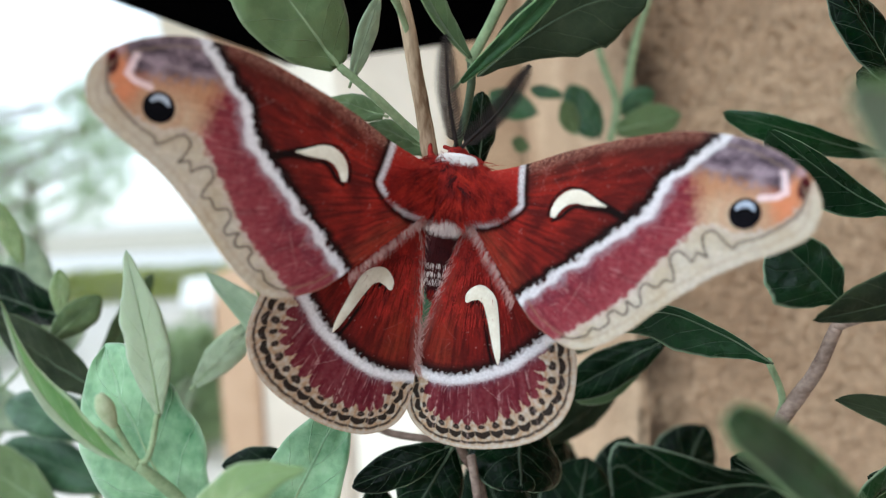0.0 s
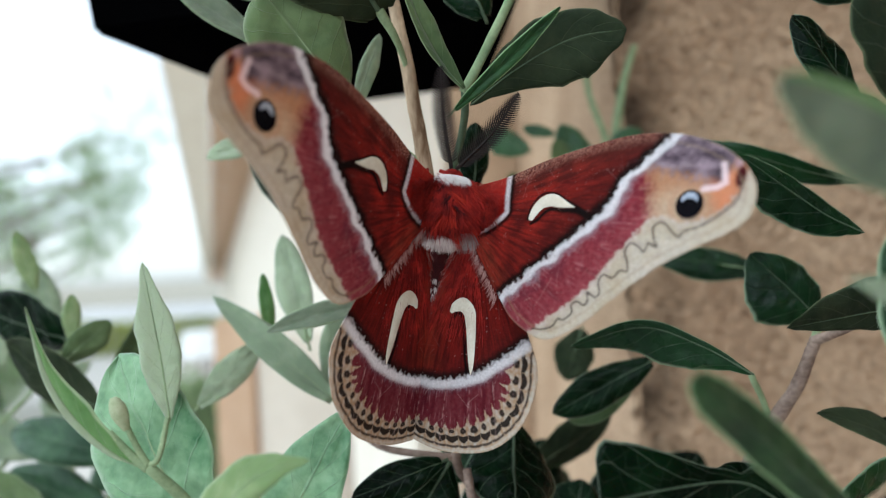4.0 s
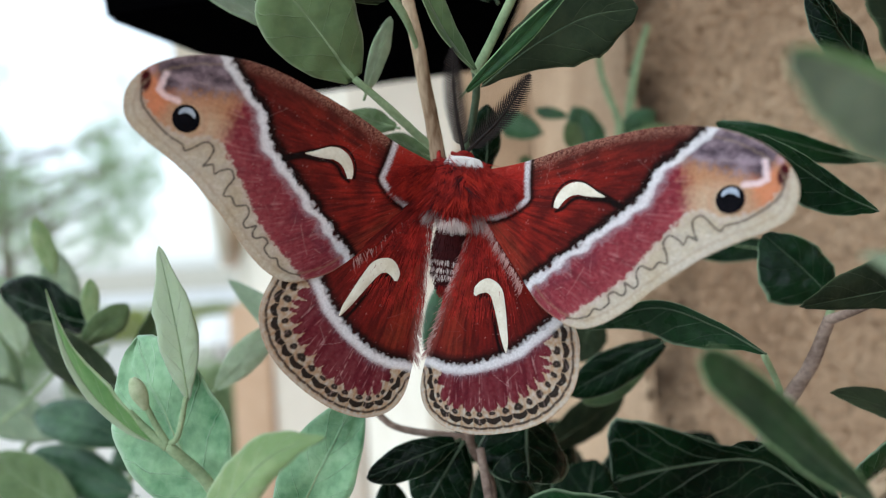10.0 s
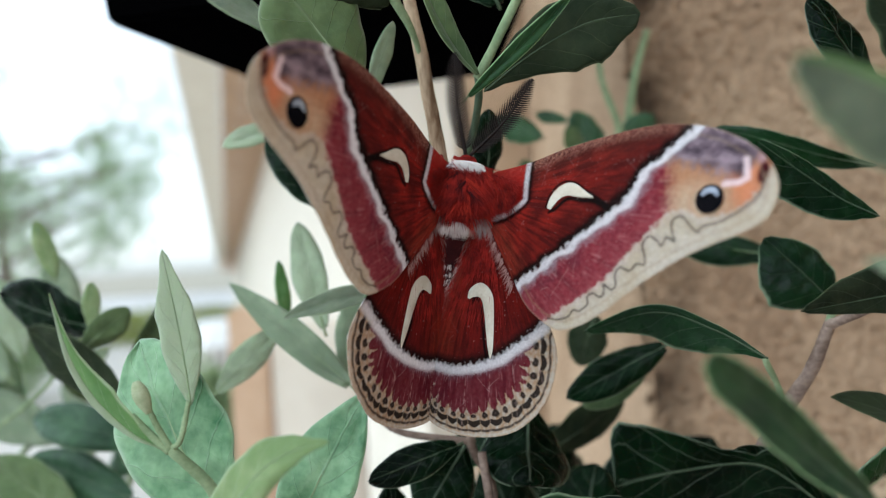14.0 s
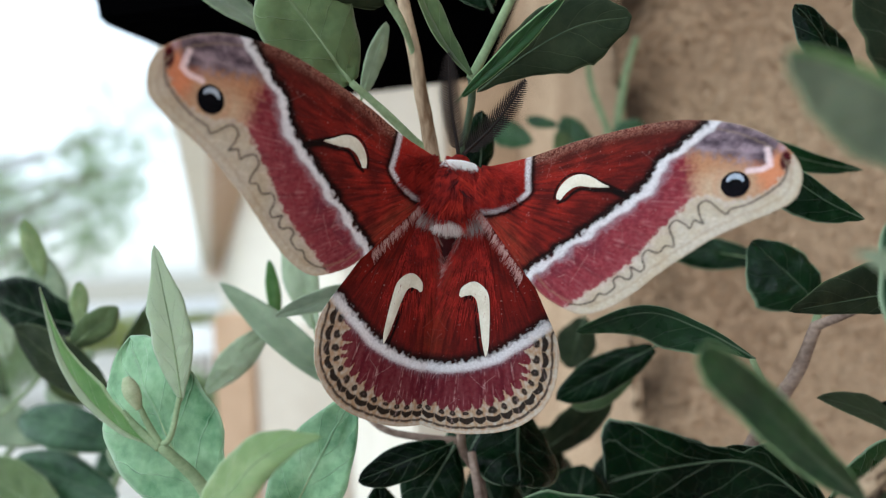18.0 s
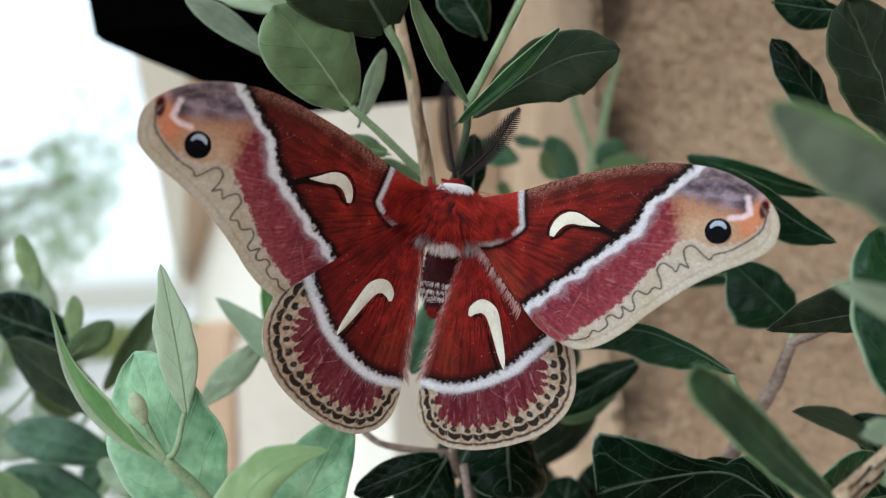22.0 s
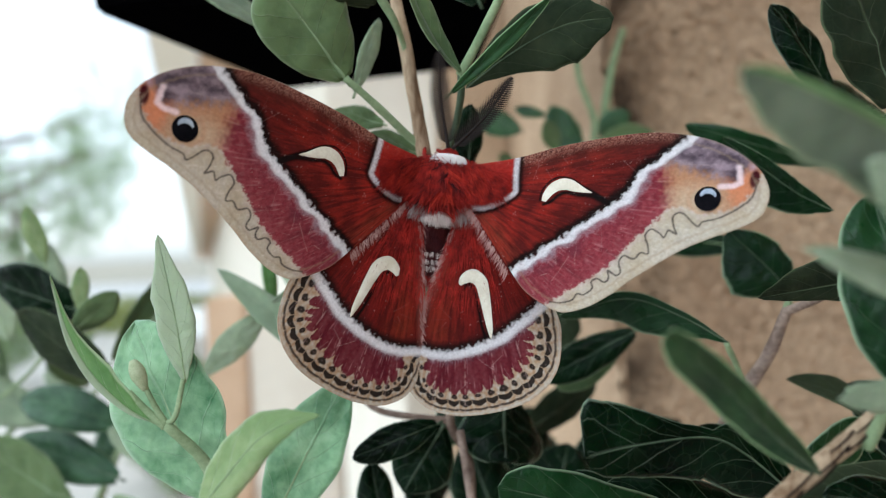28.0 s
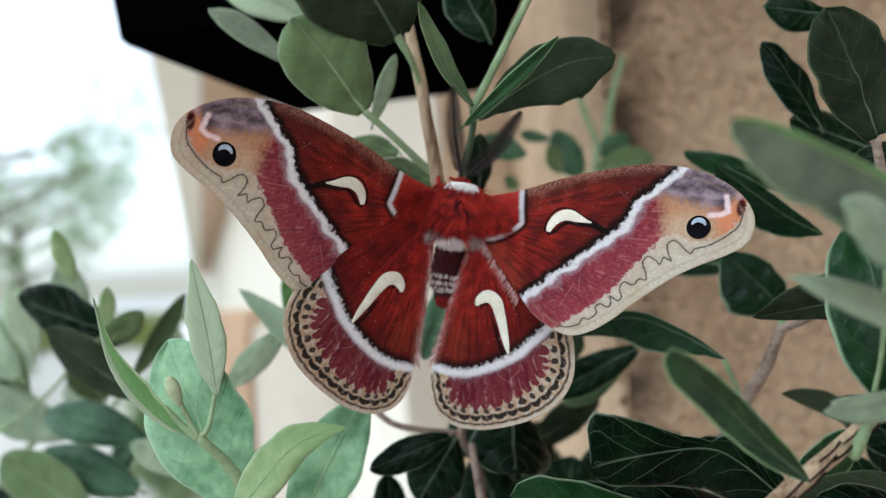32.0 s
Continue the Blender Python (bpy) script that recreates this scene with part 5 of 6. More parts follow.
    band = mix(band, (0.42, 0.35, 0.385), np.clip(1.15 - white / (1.5 + 0.6 * n2 + 0.4 * n3), 0, 1) * np.clip(0.75 + 0.6 * n3, 0, 1) * 0.8)
    band = mix(band, (0.50, 0.27, 0.28), np.clip(2.2 * hair - 0.45, 0, 1) * 0.28)
    apex = np.clip((p[:, 1] - 3.6 + 0.20 * (p[:, 0] - 34) + 0.8 * n2 + 0.4 * n3) / 1.7, 0, 1) * np.clip((p[:, 0] - 26.5) / 2.0, 0, 1)
    band = mix(band, (0.38, 0.20, 0.11), np.clip((p[:, 0] - 28.6 + 0.35 * (p[:, 1] - 1) + n2) / 2.4, 0, 1))
    band = mix(band, (0.47, 0.36, 0.255), np.clip(1.5 - np.hypot((p[:, 0] - 33.3) / 3.3, (p[:, 1] - 0.4) / 2.5) + 0.2 * n2, 0, 1) * 0.85)
    band = mix(band, (0.42, 0.24, 0.15), np.clip(1.4 - np.abs(np.hypot(p[:, 0] - 34.7, p[:, 1] - 1.0) - 2.5) / 0.35, 0, 1) * 0.5)
    band = mix(band, ORANGE, np.clip((p[:, 0] - 36.6 + 0.45 * (p[:, 1] - 2) + 0.6 * n2) / 1.2, 0, 1))
    cloud = noise2(p * (0.9, 1.4), 0.55, 6.0)
    slate = mix(np.tile(SLATE, (len(p), 1)), (0.27, 0.205, 0.24), 0.40 + 1.0 * cloud + 0.30 * n2 + 0.25 * n3)
    band = mix(band, slate, apex * np.clip((38.6 - p[:, 0] + 0.5 * (p[:, 1] - 4.5) + 0.4 * n2) / 1.0, 0, 1))
    zig = np.minimum(np.abs(nearest(p, np.array([(37.7, 6.0), (38.2, 3.9), (37.4, 3.3), (35.8, 3.0)]))[0]), 9)
    band = mix(band, (0.74, 0.58, 0.60), np.clip(1.5 - zig / (0.36 + 0.1 * n2), 0, 1) * 0.85)
    band = mix(band, (0.33, 0.26, 0.33), np.clip(1.2 - np.hypot((p[:, 0] - 39.4) / 0.6, (p[:, 1] - 6.2) / 0.8), 0, 1) * 0.8)
    tip = np.hypot((p[:, 0] - 39.85) / 0.60, (p[:, 1] - 4.6) / 1.25)
    band = mix(band, (0.045, 0.003, 0.006), np.clip(2.6 - 2.0 * tip, 0, 1))
    c = mix(c, band, np.clip(white / 0.12 + 0.5, 0, 1))
    # cream edge with its wandering dark line
    pale = mix(np.tile(IVORY, (len(p), 1)), BONE, 0.5 + n1 + 0.5 * n2)
    pale = mix(pale, (0.46, 0.36, 0.33), np.clip(0.9 - cream / 1.4, 0, 1) * np.clip(0.3 + 0.8 * n2, 0, 1))
    c = mix(c, pale, np.clip((cream + 0.9 * n2) / 0.32 + 0.5, 0, 1) * np.clip(white / 0.3, 0, 1))
    c = mix(c, (0.21, 0.155, 0.12), np.clip(1.1 - scal / 0.75, 0, 1) * np.clip(0.5 + 1.1 * n2, 0, 1) * 0.42 * np.clip(1.5 - cream / 2.5, 0, 1) * np.clip(white - 0.6, 0, 1))
    c = mix(c, (0.030, 0.025, 0.022), np.clip(1.5 - scal / (0.115 + 0.03 * n2), 0, 1) * (0.85 + 0.3 * n3) * np.clip(white - 0.6, 0, 1))
    rim = np.abs(nearest(p, FORE_RING)[0])
    c = mix(c, TAN * 0.75, np.clip(1 - np.abs(rim - 1.15 - 0.2 * n2) / 0.28, 0, 1) * 0.40 * np.clip(white, 0, 1))
    c = mix(c, TAN * 0.85, np.clip(1 - rim / 0.3, 0, 1) * 0.45 * np.clip(white, 0, 1))
    # the white line itself, ragged on the inner side
    c = mix(c, SNOW, np.clip(1.5 - np.abs(white - 0.05) / (0.50 + 0.20 * n2 + 0.14 * n3), 0, 1) ** 0.8 * (0.92 + 0.2 * n3))
    # veins and worn scales
    dust = noise2(p, 2.6, 8.0) * noise2(p, 6.5, 9.0)
    c = mix(c, (0.55, 0.38, 0.33), np.clip((dust - 0.15) * 10, 0, 1) * np.clip(1.25 - costa / 5.5, 0.12, 1) * np.clip(0.3 + 1.5 * n1, 0, 1) * 0.7 * (white < 0))
    vein = np.abs(((ray * 9.5 + 0.15 * n1) % 1.0) - 0.5)
    c = mix(c, c * 1.5 + 0.04, np.clip(1 - vein / 0.035, 0, 1) * 0.3 * (rim > 0.8) * np.clip(0.5 + 1.5 * n2, 0, 1))
    c = mix(c, (0.58, 0.46, 0.43), np.clip((n3 * n2 - 0.20 - 0.5 * np.clip(0.1 - n1, 0, 1)) * 9, 0, 1) * 0.4)
    return scratched(c, p, 5, np.where(white > 0.8, 1.0, 0.22) * np.clip(0.7 + 1.2 * n1, 0.1, 1))


HIND_RING = smooth_line([(-0.6, 1.8), (1.0, -3.5), (0.5, -9), (0.3, -14.5), (0.4, -20), (0.7, -26), (1.5, -30.4), (3.6, -33.0), (7.0, -34.0), (10.4, -33.4), (13.6, -32.0), (17.4, -29.3), (20.6, -26.1), (22.6, -22.6), (23.5, -18.9), (22.8, -15.3), (21.0, -12.0), (16, -8), (8, -2), (3, 2.0), (-0.6, 1.8)], 140)[:-1]
HIND_WHITE = smooth_line([(-1.6, -26.4), (0.8, -26.3), (2.6, -25.9), (5.0, -25.4), (8.0, -24.0), (10.6, -22.1), (12.8, -20.0), (14.4, -18.0), (15.6, -16.0), (16.8, -13.9), (18.4, -10.6)], 55)
HIND_EDGE = smooth_line([(0.6, -28.6), (1.5, -30.4), (3.6, -33.0), (7.0, -34.0), (10.4, -33.4), (13.6, -32.0), (17.4, -29.3), (20.6, -26.1), (22.6, -22.6), (23.5, -18.9), (22.8, -15.3), (20.6, -11.2)], 80)


def hind_pigment(p):
    n1, n2, n3 = noise2(p, 0.35, 11.0), noise2(p, 1.7, 12.0), noise2(p, 5.0, 13.0)
    white, along = nearest(p + 0.25 * np.stack([n2, n1], 1), HIND_WHITE)
    white = -white if nearest(np.array([[12.0, -28.0]]), HIND_WHITE)[0][0] < 0 else white
    edge, run = nearest(p, HIND_EDGE)
    edge = np.abs(edge)
    fan = np.arctan2(p[:, 0] + 1.0, -p[:, 1] + 3.0)
    streak = noise2(np.stack([fan * 34, np.hypot(p[:, 0], p[:, 1]) * 0.16], 1), 1.0, 14.0)
    hair = noise2(np.stack([fan * 120, np.hypot(p[:, 0], p[:, 1]) * 0.45], 1), 1.0, 15.0)
    c = mix(np.tile(RED * 0.9, (len(p), 1)), BRIGHT, 0.28 + 0.45 * streak + 0.5 * n1 + 0.35 * hair)
    c = mix(c, (0.27, 0.040, 0.018), np.clip(1 - np.abs(fan - 0.20) / 0.15, 0, 1) * 0.45 * np.clip(0.6 + streak + 0.5 * hair, 0, 1))
    c = mix(c, (0.025, 0.005, 0.005), np.clip(-1.3 * streak - 0.1, 0, 1) * 0.3)
    c = mix(c, (0.024, 0.005, 0.006), np.clip(1.05 + white / 7.0, 0, 1) * np.clip(0.5 + 0.9 * n1 + 0.5 * streak, 0, 1) * 0.8)
    c = mix(c, INK * 1.6, np.clip(1.25 - np.abs(white + 1.0) / (1.0 + 0.4 * n1), 0, 1) * 0.9)
    c = mix(c, INK, np.clip(1.4 - np.abs(nearest(p, HOOK_DARK)[0]) / (0.48 - 0.03 * np.clip(p[:, 0] - 5, 0, 8)), 0, 1))
    c = mix(c, (0.34, 0.13, 0.10), np.clip(1 - (p[:, 0] - 0.3) / 1.5, 0, 1) * 0.5)
    band = mix(np.tile(PINK * 0.62, (len(p), 1)), ROSE * 0.62, 0.15 + 0.5 * streak + 0.35 * n2)
    band = mix(band, (0.070, 0.007, 0.013), np.clip(-1.6 * streak - 0.1, 0, 1) * 0.6)
    band = mix(band, (0.46, 0.24, 0.25), np.clip(2.4 * hair - 0.7, 0, 1) * 0.4)
    band = mix(band, LILAC * 0.8, np.clip(1.2 - white / (1.6 + 0.6 * n2), 0, 1) * np.clip(0.6 + 0.7 * hair, 0, 1))
    band = mix(band, (0.42, 0.34, 0.37), np.clip(1.15 - white / (1.2 + 0.5 * n2 + 0.5 * hair), 0, 1) * np.clip(0.75 + 0.6 * n3, 0, 1) * 0.8)
    c = mix(c, band, np.clip(white / 0.12 + 0.5, 0, 1))
    # cells between the veins: a tooth of tan, a ringed dark spot, a thick scallop and a thin line near the rim
    at = run + 0.40 * n1 + 0.10 * n2
    cellu = ((at % 2.45) - 1.225) / 1.225
    number = np.floor(at / 2.45)
    vary = np.sin(number * 2.4) * 0.5 + np.sin(number * 5.1) * 0.5
    sand = mix(np.tile(TAN * (0.95, 0.86, 0.82), (len(p), 1)), BONE * 0.92, 0.35 + 0.9 * n2 + 0.5 * hair)
    side = np.clip((p[:, 0] - 13.5) / 7.0, 0, 1)
    rim = 3.18 + 0.85 * side + (0.95 + 1.3 * side) * np.abs(cellu) ** 2.6 * (1 + 0.5 * vary) + 0.2 * n2 + 0.35 * hair
    c = mix(c, sand, np.clip((rim - edge) / 0.25 + 0.5, 0, 1) * np.clip(white / 0.3, 0, 1))
    heart = 2.92 + 0.35 * side - 0.12 * cellu**2
    drop = np.hypot(cellu / (0.62 + 0.14 * vary), (edge - heart) / (0.40 + 0.30 * side + 0.12 * vary)) + 0.2 * n2
    c = mix(c, SOOT, np.clip((1.0 - drop) * 3.5, 0, 1) * 0.95)
    core = np.hypot(cellu / 0.22, (edge - heart) / 0.15)
    c = mix(c, (0.12, 0.08, 0.08), np.clip((1.0 - core) * 2.0, 0, 1) * 0.5)
    thick = np.abs(edge - 1.78 - 0.38 * np.abs(cellu) ** 1.5 - 0.08 * n2)
    c = mix(c, SOOT, np.clip((0.44 - 0.16 * np.abs(cellu) ** 2 - thick) / 0.10 + 0.5, 0, 1) * 0.96)
    c = mix(c, (0.030, 0.021, 0.017), np.clip((0.17 - np.abs(edge - 0.84 - 0.12 * cellu**2)) / 0.08 + 0.5, 0, 1) * 0.9)
    c = mix(c, BONE, np.clip(1.3 - np.abs(edge - 0.30) / 0.22, 0, 1) * 0.7)
    c = mix(c, TAN, np.clip(1.3 - (1 - np.abs(cellu)) / 0.06, 0, 1) * 0.7 * (edge < 3.4) * (edge > 0.8) * (white > 0.5))
    c = mix(c, SNOW, np.clip(1.45 - np.abs(white - 0.05 + 0.1 * n2) / (0.68 + 0.26 * n2 + 0.12 * n3), 0, 1) ** 0.8 * (0.92 + 0.2 * n3))
    vein = np.abs(((fan * 6.5) % 1.0) - 0.5)
    c = mix(c, (0.52, 0.36, 0.33), np.clip(1 - vein / 0.03, 0, 1) * 0.5 * (white > 0) * np.clip(0.4 + 1.5 * n2, 0, 1))
    c = mix(c, (0.58, 0.46, 0.43), np.clip((n3 * n2 - 0.20 - 0.5 * np.clip(0.1 - n1, 0, 1)) * 9, 0, 1) * 0.4)
    return scratched(c, p, 6, np.where(white > 0.8, 0.9, 0.25) * np.clip(0.7 + 1.2 * n1, 0.1, 1))


def fore_camber(p):
    fan = np.arctan2(p[:, 1] + 1.5, p[:, 0] + 3.0)
    r = np.hypot(p[:, 0], p[:, 1])
    return 0.035 * np.sin(fan * 9.5 * 2 * math.pi) * np.clip(r / 12, 0, 1) - 0.3 * np.sin(p[:, 0] / 42 * math.pi)


def hind_camber(p):
    fan = np.arctan2(p[:, 0] + 1.0, -p[:, 1] + 3.0)
    r = np.hypot(p[:, 0], p[:, 1])
    return 0.035 * np.sin(fan * 6.5 * 2 * math.pi) * np.clip(r / 12, 0, 1) - 0.4 * np.sin(r / 33 * math.pi)


def disc(name, cx, cz, rx, rz, lift, s, material, parent, y0):
    bm = bmesh.new()
    rings = []
    for k, f in enumerate((0.0, 0.35, 0.7, 0.9, 1.0)):
        rings.append([bm.verts.new((s * (cx + rx * f * math.cos(w)) / 1000, (y0 - lift * (1 - f * f) - 0.02) / 1000, (cz + rz * f * math.sin(w)) / 1000)) for w in np.linspace(0, 2 * math.pi, 25)[:-1]] if f else [bm.verts.new((s * cx / 1000, (y0 - lift - 0.02) / 1000, cz / 1000))])
    for k in range(24):
        j = (k + 1) % 24
        bm.faces.new((rings[0][0], rings[1][k], rings[1][j]))
        for a, b in zip(rings[1:], rings[2:]):
            bm.faces.new((a[k], b[k], b[j], a[j]))
    bmesh.ops.recalc_face_normals(bm, faces=bm.faces[:])
    return part(name, bm, material, parent)


def ribbon(name, line, widths, s, material, parent, y0, lift=0.16):
    """A low raised stroke along a line in the wing's plane."""
    n = len(line)
    verts, faces = [], []
    for i, (p, w) in enumerate(zip(line, widths)):
        d = line[min(i + 1, n - 1)] - line[max(i - 1, 0)]
        d = d / np.hypot(*d)
        e = np.array([-d[1], d[0]])
        for u in (-1, -0.6, 0, 0.6, 1):
            q = p + e * w * u
            verts.append((s * q[0] / 1000, (y0 - lift * (1 - u * u)) / 1000, q[1] / 1000))
    for i in range(n - 1):
        for k in range(4):
            a = i * 5 + k
            faces.append((a, a + 1, a + 6, a + 5))
    ob = arrays(name, verts, faces, material, parent)
    return ob


def fur(name, count, place, length, width, material, parent, seed, lean=0.5):
    """Hairs as thin tapering blades; place(rng) gives a root and a direction."""
    rng = random.Random(seed)
    verts, faces = [], []
    for _ in range(count):
        root, way = place(rng)
        way = (Vector(way) + lean * Vector([rng.gauss(0, 0.35) for _ in range(3)])).normalized()
        L = length * rng.uniform(0.6, 1.3)
        e = way.cross(Vector((rng.gauss(0, 0.3), -1, rng.gauss(0, 0.3)))).normalized() * width
        droop = Vector((0, 0.0, -0.15 * L))
        root = Vector(root)
        n = len(verts)
        verts += [root - e, root + e, root + way * L * 0.55 + e * 0.8 + droop * 0.3, root + way * L * 0.55 - e * 0.8 + droop * 0.3, root + way * L + droop]
        faces += [(n, n + 1, n + 2, n + 3), (n + 3, n + 2, n + 4)]
    return tagged(arrays(name, [v / 1000 for v in verts], faces, material, parent, smooth=False), kind="stuff")


def make_wings(s):
    side = "left" if s < 0 else "right"
    hind = wing(side + "_hindwing", HIND_RING, hind_pigment, s, hind_camber, 0.014)
    hook = smooth_line([(4.8, -13.5), (5.1, -12.4), (6.2, -11.4), (7.8, -11.75), (9.2, -13.5), (10.8, -16.0), (12.1, -18.1), (12.7, -19.2)], 34)
    ribbon("hook_mark", hook, np.interp(np.linspace(0, 1, 34), (0, 0.12, 0.28, 0.45, 0.6, 0.8, 1), (0.25, 0.72, 1.1, 1.05, 0.85, 0.55, 0.08)), s, CRESCENT, hind, -0.66, 0.12)
    fur("inner_fringe", 420, lambda g: ((s * (0.5 + g.uniform(-0.2, 0.7)), -0.25, g.uniform(-25, 0)), (-s * 0.5, -0.1, -1)), 1.6, 0.05, FUR_PINK, hind, 5)
    fur("red_fur", 900, lambda g: (lambda r, w: ((s * r * math.sin(w), -0.35, -r * math.cos(w)), (s * math.sin(w), -0.12, -math.cos(w))))(g.uniform(2, 17), g.uniform(0.0, 0.75)), 2.2, 0.05, FUR_RED, hind, 7, 0.2)
    fore = wing(side + "_forewing", FORE_RING, fore_pigment, s, fore_camber)
    lune = smooth_line([(12.05, -2.2), (12.2, -1.4), (12.7, -0.35), (13.6, 0.5), (14.9, 0.85), (16.3, 0.55), (17.5, 0.25), (18.9, 0.0)], 30)
    ribbon("crescent_mark", lune, np.interp(np.linspace(0, 1, 30), (0, 0.16, 0.33, 0.5, 0.67, 0.83, 1), (0.34, 0.60, 0.80, 0.92, 0.80, 0.46, 0.06)), s, CRESCENT, fore, -0.44, 0.10)
    disc("eyespot", 34.6, 1.1, 1.68, 1.75, 0.10, s, EYE_BLACK, fore, -0.32)
    arc = smooth_line([(34.6 + 0.98 * math.cos(w), 1.1 + 1.05 * math.sin(w)) for w in np.linspace(0.35, 2.9, 7)], 22)
    ribbon("eyespot_glint_scales", arc, 0.36 * np.sin(np.linspace(0.15, 3.0, 22)) ** 0.7, s, EYE_PALE, fore, -0.42, 0.04)
    fur("rear_fringe", 200, lambda g: ((lambda u: (s * (-0.4 + 9.6 * u), -0.25, -4.3 - 9.6 * u + g.uniform(-0.2, 0.6)))(g.random()), (-s * 0.35, 0, -1)), 1.2, 0.05, FUR_PINK, fore, 6)
    fur("shoulder_fur", 1500, lambda g: (lambda u, v: ((s * (-0.8 + 5.6 * u), -0.5 - 0.8 * (1 - u), -0.6 + (3.0 - 1.2 * u) * v), (s * (0.75 + 0.3 * u), -0.22, -0.55 + 0.25 * v)))(g.random() ** 1.3, g.uniform(-1, 1)), 2.0, 0.055, FUR_RED, fore, 8, 0.45)
    # scarlet hairs carry the shoulder's highlights in their colour
    fur("shoulder_highlights", 160, lambda g: (lambda u, v: ((s * (-0.8 + 4.6 * u), -0.8 - 0.8 * (1 - u), -0.6 + (2.6 - 1.2 * u) * v), (s * 0.8, -0.25, -0.6)))(g.random() ** 1.3, g.uniform(-1, 1)), 2.0, 0.045, FUR_SCARLET, fore, 18, 0.5)
    return fore, hind


left_forewing, left_hindwing = make_wings(-1)
right_forewing, right_hindwing = make_wings(1)


def ellipsoid(name, centre, radii, material, wob=0.05, tilt=0.0, rings=24, parent=None):
    bm = bmesh.new()
    bmesh.ops.create_uvsphere(bm, u_segments=28, v_segments=rings, radius=1.0)
    for v in bm.verts:
        k = 1 + wob * noise.noise(v.co * 3 + Vector(centre))
        v.co = Vector((v.co.x * radii[0], v.co.y * radii[1], v.co.z * radii[2])) * k
    bmesh.ops.rotate(bm, verts=bm.verts[:], matrix=Matrix.Rotation(tilt, 3, "X"))
    bmesh.ops.translate(bm, verts=bm.verts[:], vec=centre)
    bmesh.ops.scale(bm, verts=bm.verts[:], vec=(0.001, 0.001, 0.001))
    return part(name, bm, material, parent or moth)


def on_ball(centre, radii, lo=-0.6, hi=1.0):
    def place(g):
        w, z = g.uniform(math.pi, 2 * math.pi), g.uniform(lo, hi)
        r = math.sqrt(1 - min(0.98, z * z))
        d = Vector((r * math.cos(w), r * math.sin(w), z))
        return Vector(centre) + Vector((d.x * radii[0], d.y * radii[1], d.z * radii[2])), (d.x * 0.5, d.y * 0.25, -1.0)
    return place


thorax = ellipsoid("thorax", (0, 1.6, 0.2), (5.0, 3.3, 4.3), FUR_RED)
# long fur in locks that lie over one another
def locks(count, spread, seed):
    rng = random.Random(seed)
    seeds = []
    for _ in range(count):
        root, way = on_ball((0, 1.5, 0.3), (5.0, 3.3, 4.2), -0.75, 0.95)(rng)
        seeds.append((root, Vector(way) + Vector((rng.gauss(0, 0.6) + 0.16 * root.x, rng.uniform(-0.12, 0.1), rng.gauss(0, 0.4)))))
    def place(g):
        root, way = g.choice(seeds)
        return root + Vector([g.gauss(0, spread) for _ in range(3)]), way
    return place


fur("thorax_fur", 3200, locks(90, 0.42, 1), 2.6, 0.05, FUR_RED, thorax, 1, 0.35)
# maroon and scarlet locks put the fur's shade and highlights into its colour
fur("thorax_shade", 620, locks(24, 0.40, 11), 2.3, 0.055, FUR_DARK, thorax, 12, 0.35)
fur("thorax_highlights", 900, locks(30, 0.30, 5), 2.9, 0.045, FUR_SCARLET, thorax, 9, 0.3)
FUR_SNOW = plain("snow_fur", (0.70, 0.66, 0.64), (0.82, 0.79, 0.77), 600, 0.9, spec=0.1)
collar = ellipsoid("collar", (0.2, 0.2, 4.5), (2.3, 1.5, 0.45), FUR_SNOW)
fur("collar_fur", 760, on_ball((0.2, 0.3, 4.5), (2.5, 1.6, 0.5), -1, 1), 0.95, 0.04, FUR_SNOW, collar, 2)
head = ellipsoid("head", (0.2, 1.6, 5.0), (1.5, 1.4, 1.1), FUR_RED)
abdomen = ellipsoid("abdomen", (-0.1, 6.0, -9.2), (2.9, 2.6, 6.6), FUR_DARK, 0.04)
for k, z in enumerate((-10.9, -12.1, -13.2)):
    r = math.sqrt(max(0.05, 1 - ((z + 9.2) / 6.6) ** 2))
    fur("abdomen_ring", 120, (lambda zz, rr: lambda g: (lambda w: ((-0.1 + 3.0 * rr * math.cos(w), 6.0 - 2.6 * rr * abs(math.sin(w)), zz + g.uniform(-0.2, 0.2)), (math.cos(w) * 0.3, -0.2, -1)))(g.uniform(0, math.pi)))(z, r), 0.7, 0.06, FUR_WHITE, abdomen, 20 + k)
fur("abdomen_fur", 700, on_ball((-0.1, 6.0, -9.2), (2.9, 2.6, 6.6), -1, 0.9), 0.9, 0.06, FUR_DARK, abdomen, 3)
fur("abdomen_tip", 260, on_ball((-0.1, 6.0, -9.4), (2.3, 2.3, 6.5), -1, -0.78), 1.0, 0.06, FUR_RED, abdomen, 40)
band = ellipsoid("waist_band", (-0.3, 0.6, -5.0), (2.1, 1.6, 0.75), FUR_WHITE)
fur("waist_fur", 620, on_ball((-0.3, 0.3, -5.0), (2.2, 1.7, 0.8), -1, 1), 1.0, 0.045, FUR_WHITE, band, 4, 0.7)
for s in (-1, 1):
    fur("shoulder_tuft", 170, (lambda sg: lambda g: (lambda u: ((sg * (2.1 + 2.2 * u) + g.gauss(0, 0.2), -0.3 + g.uniform(-0.4, 0.5), -3.7 + 0.3 * u + g.uniform(-0.5, 0.3)), (sg * (0.05 + 0.5 * u), -0.05, -1)))(g.random()))(s), 2.1, 0.035, FUR_ASH, moth, 30 + s, 0.4)


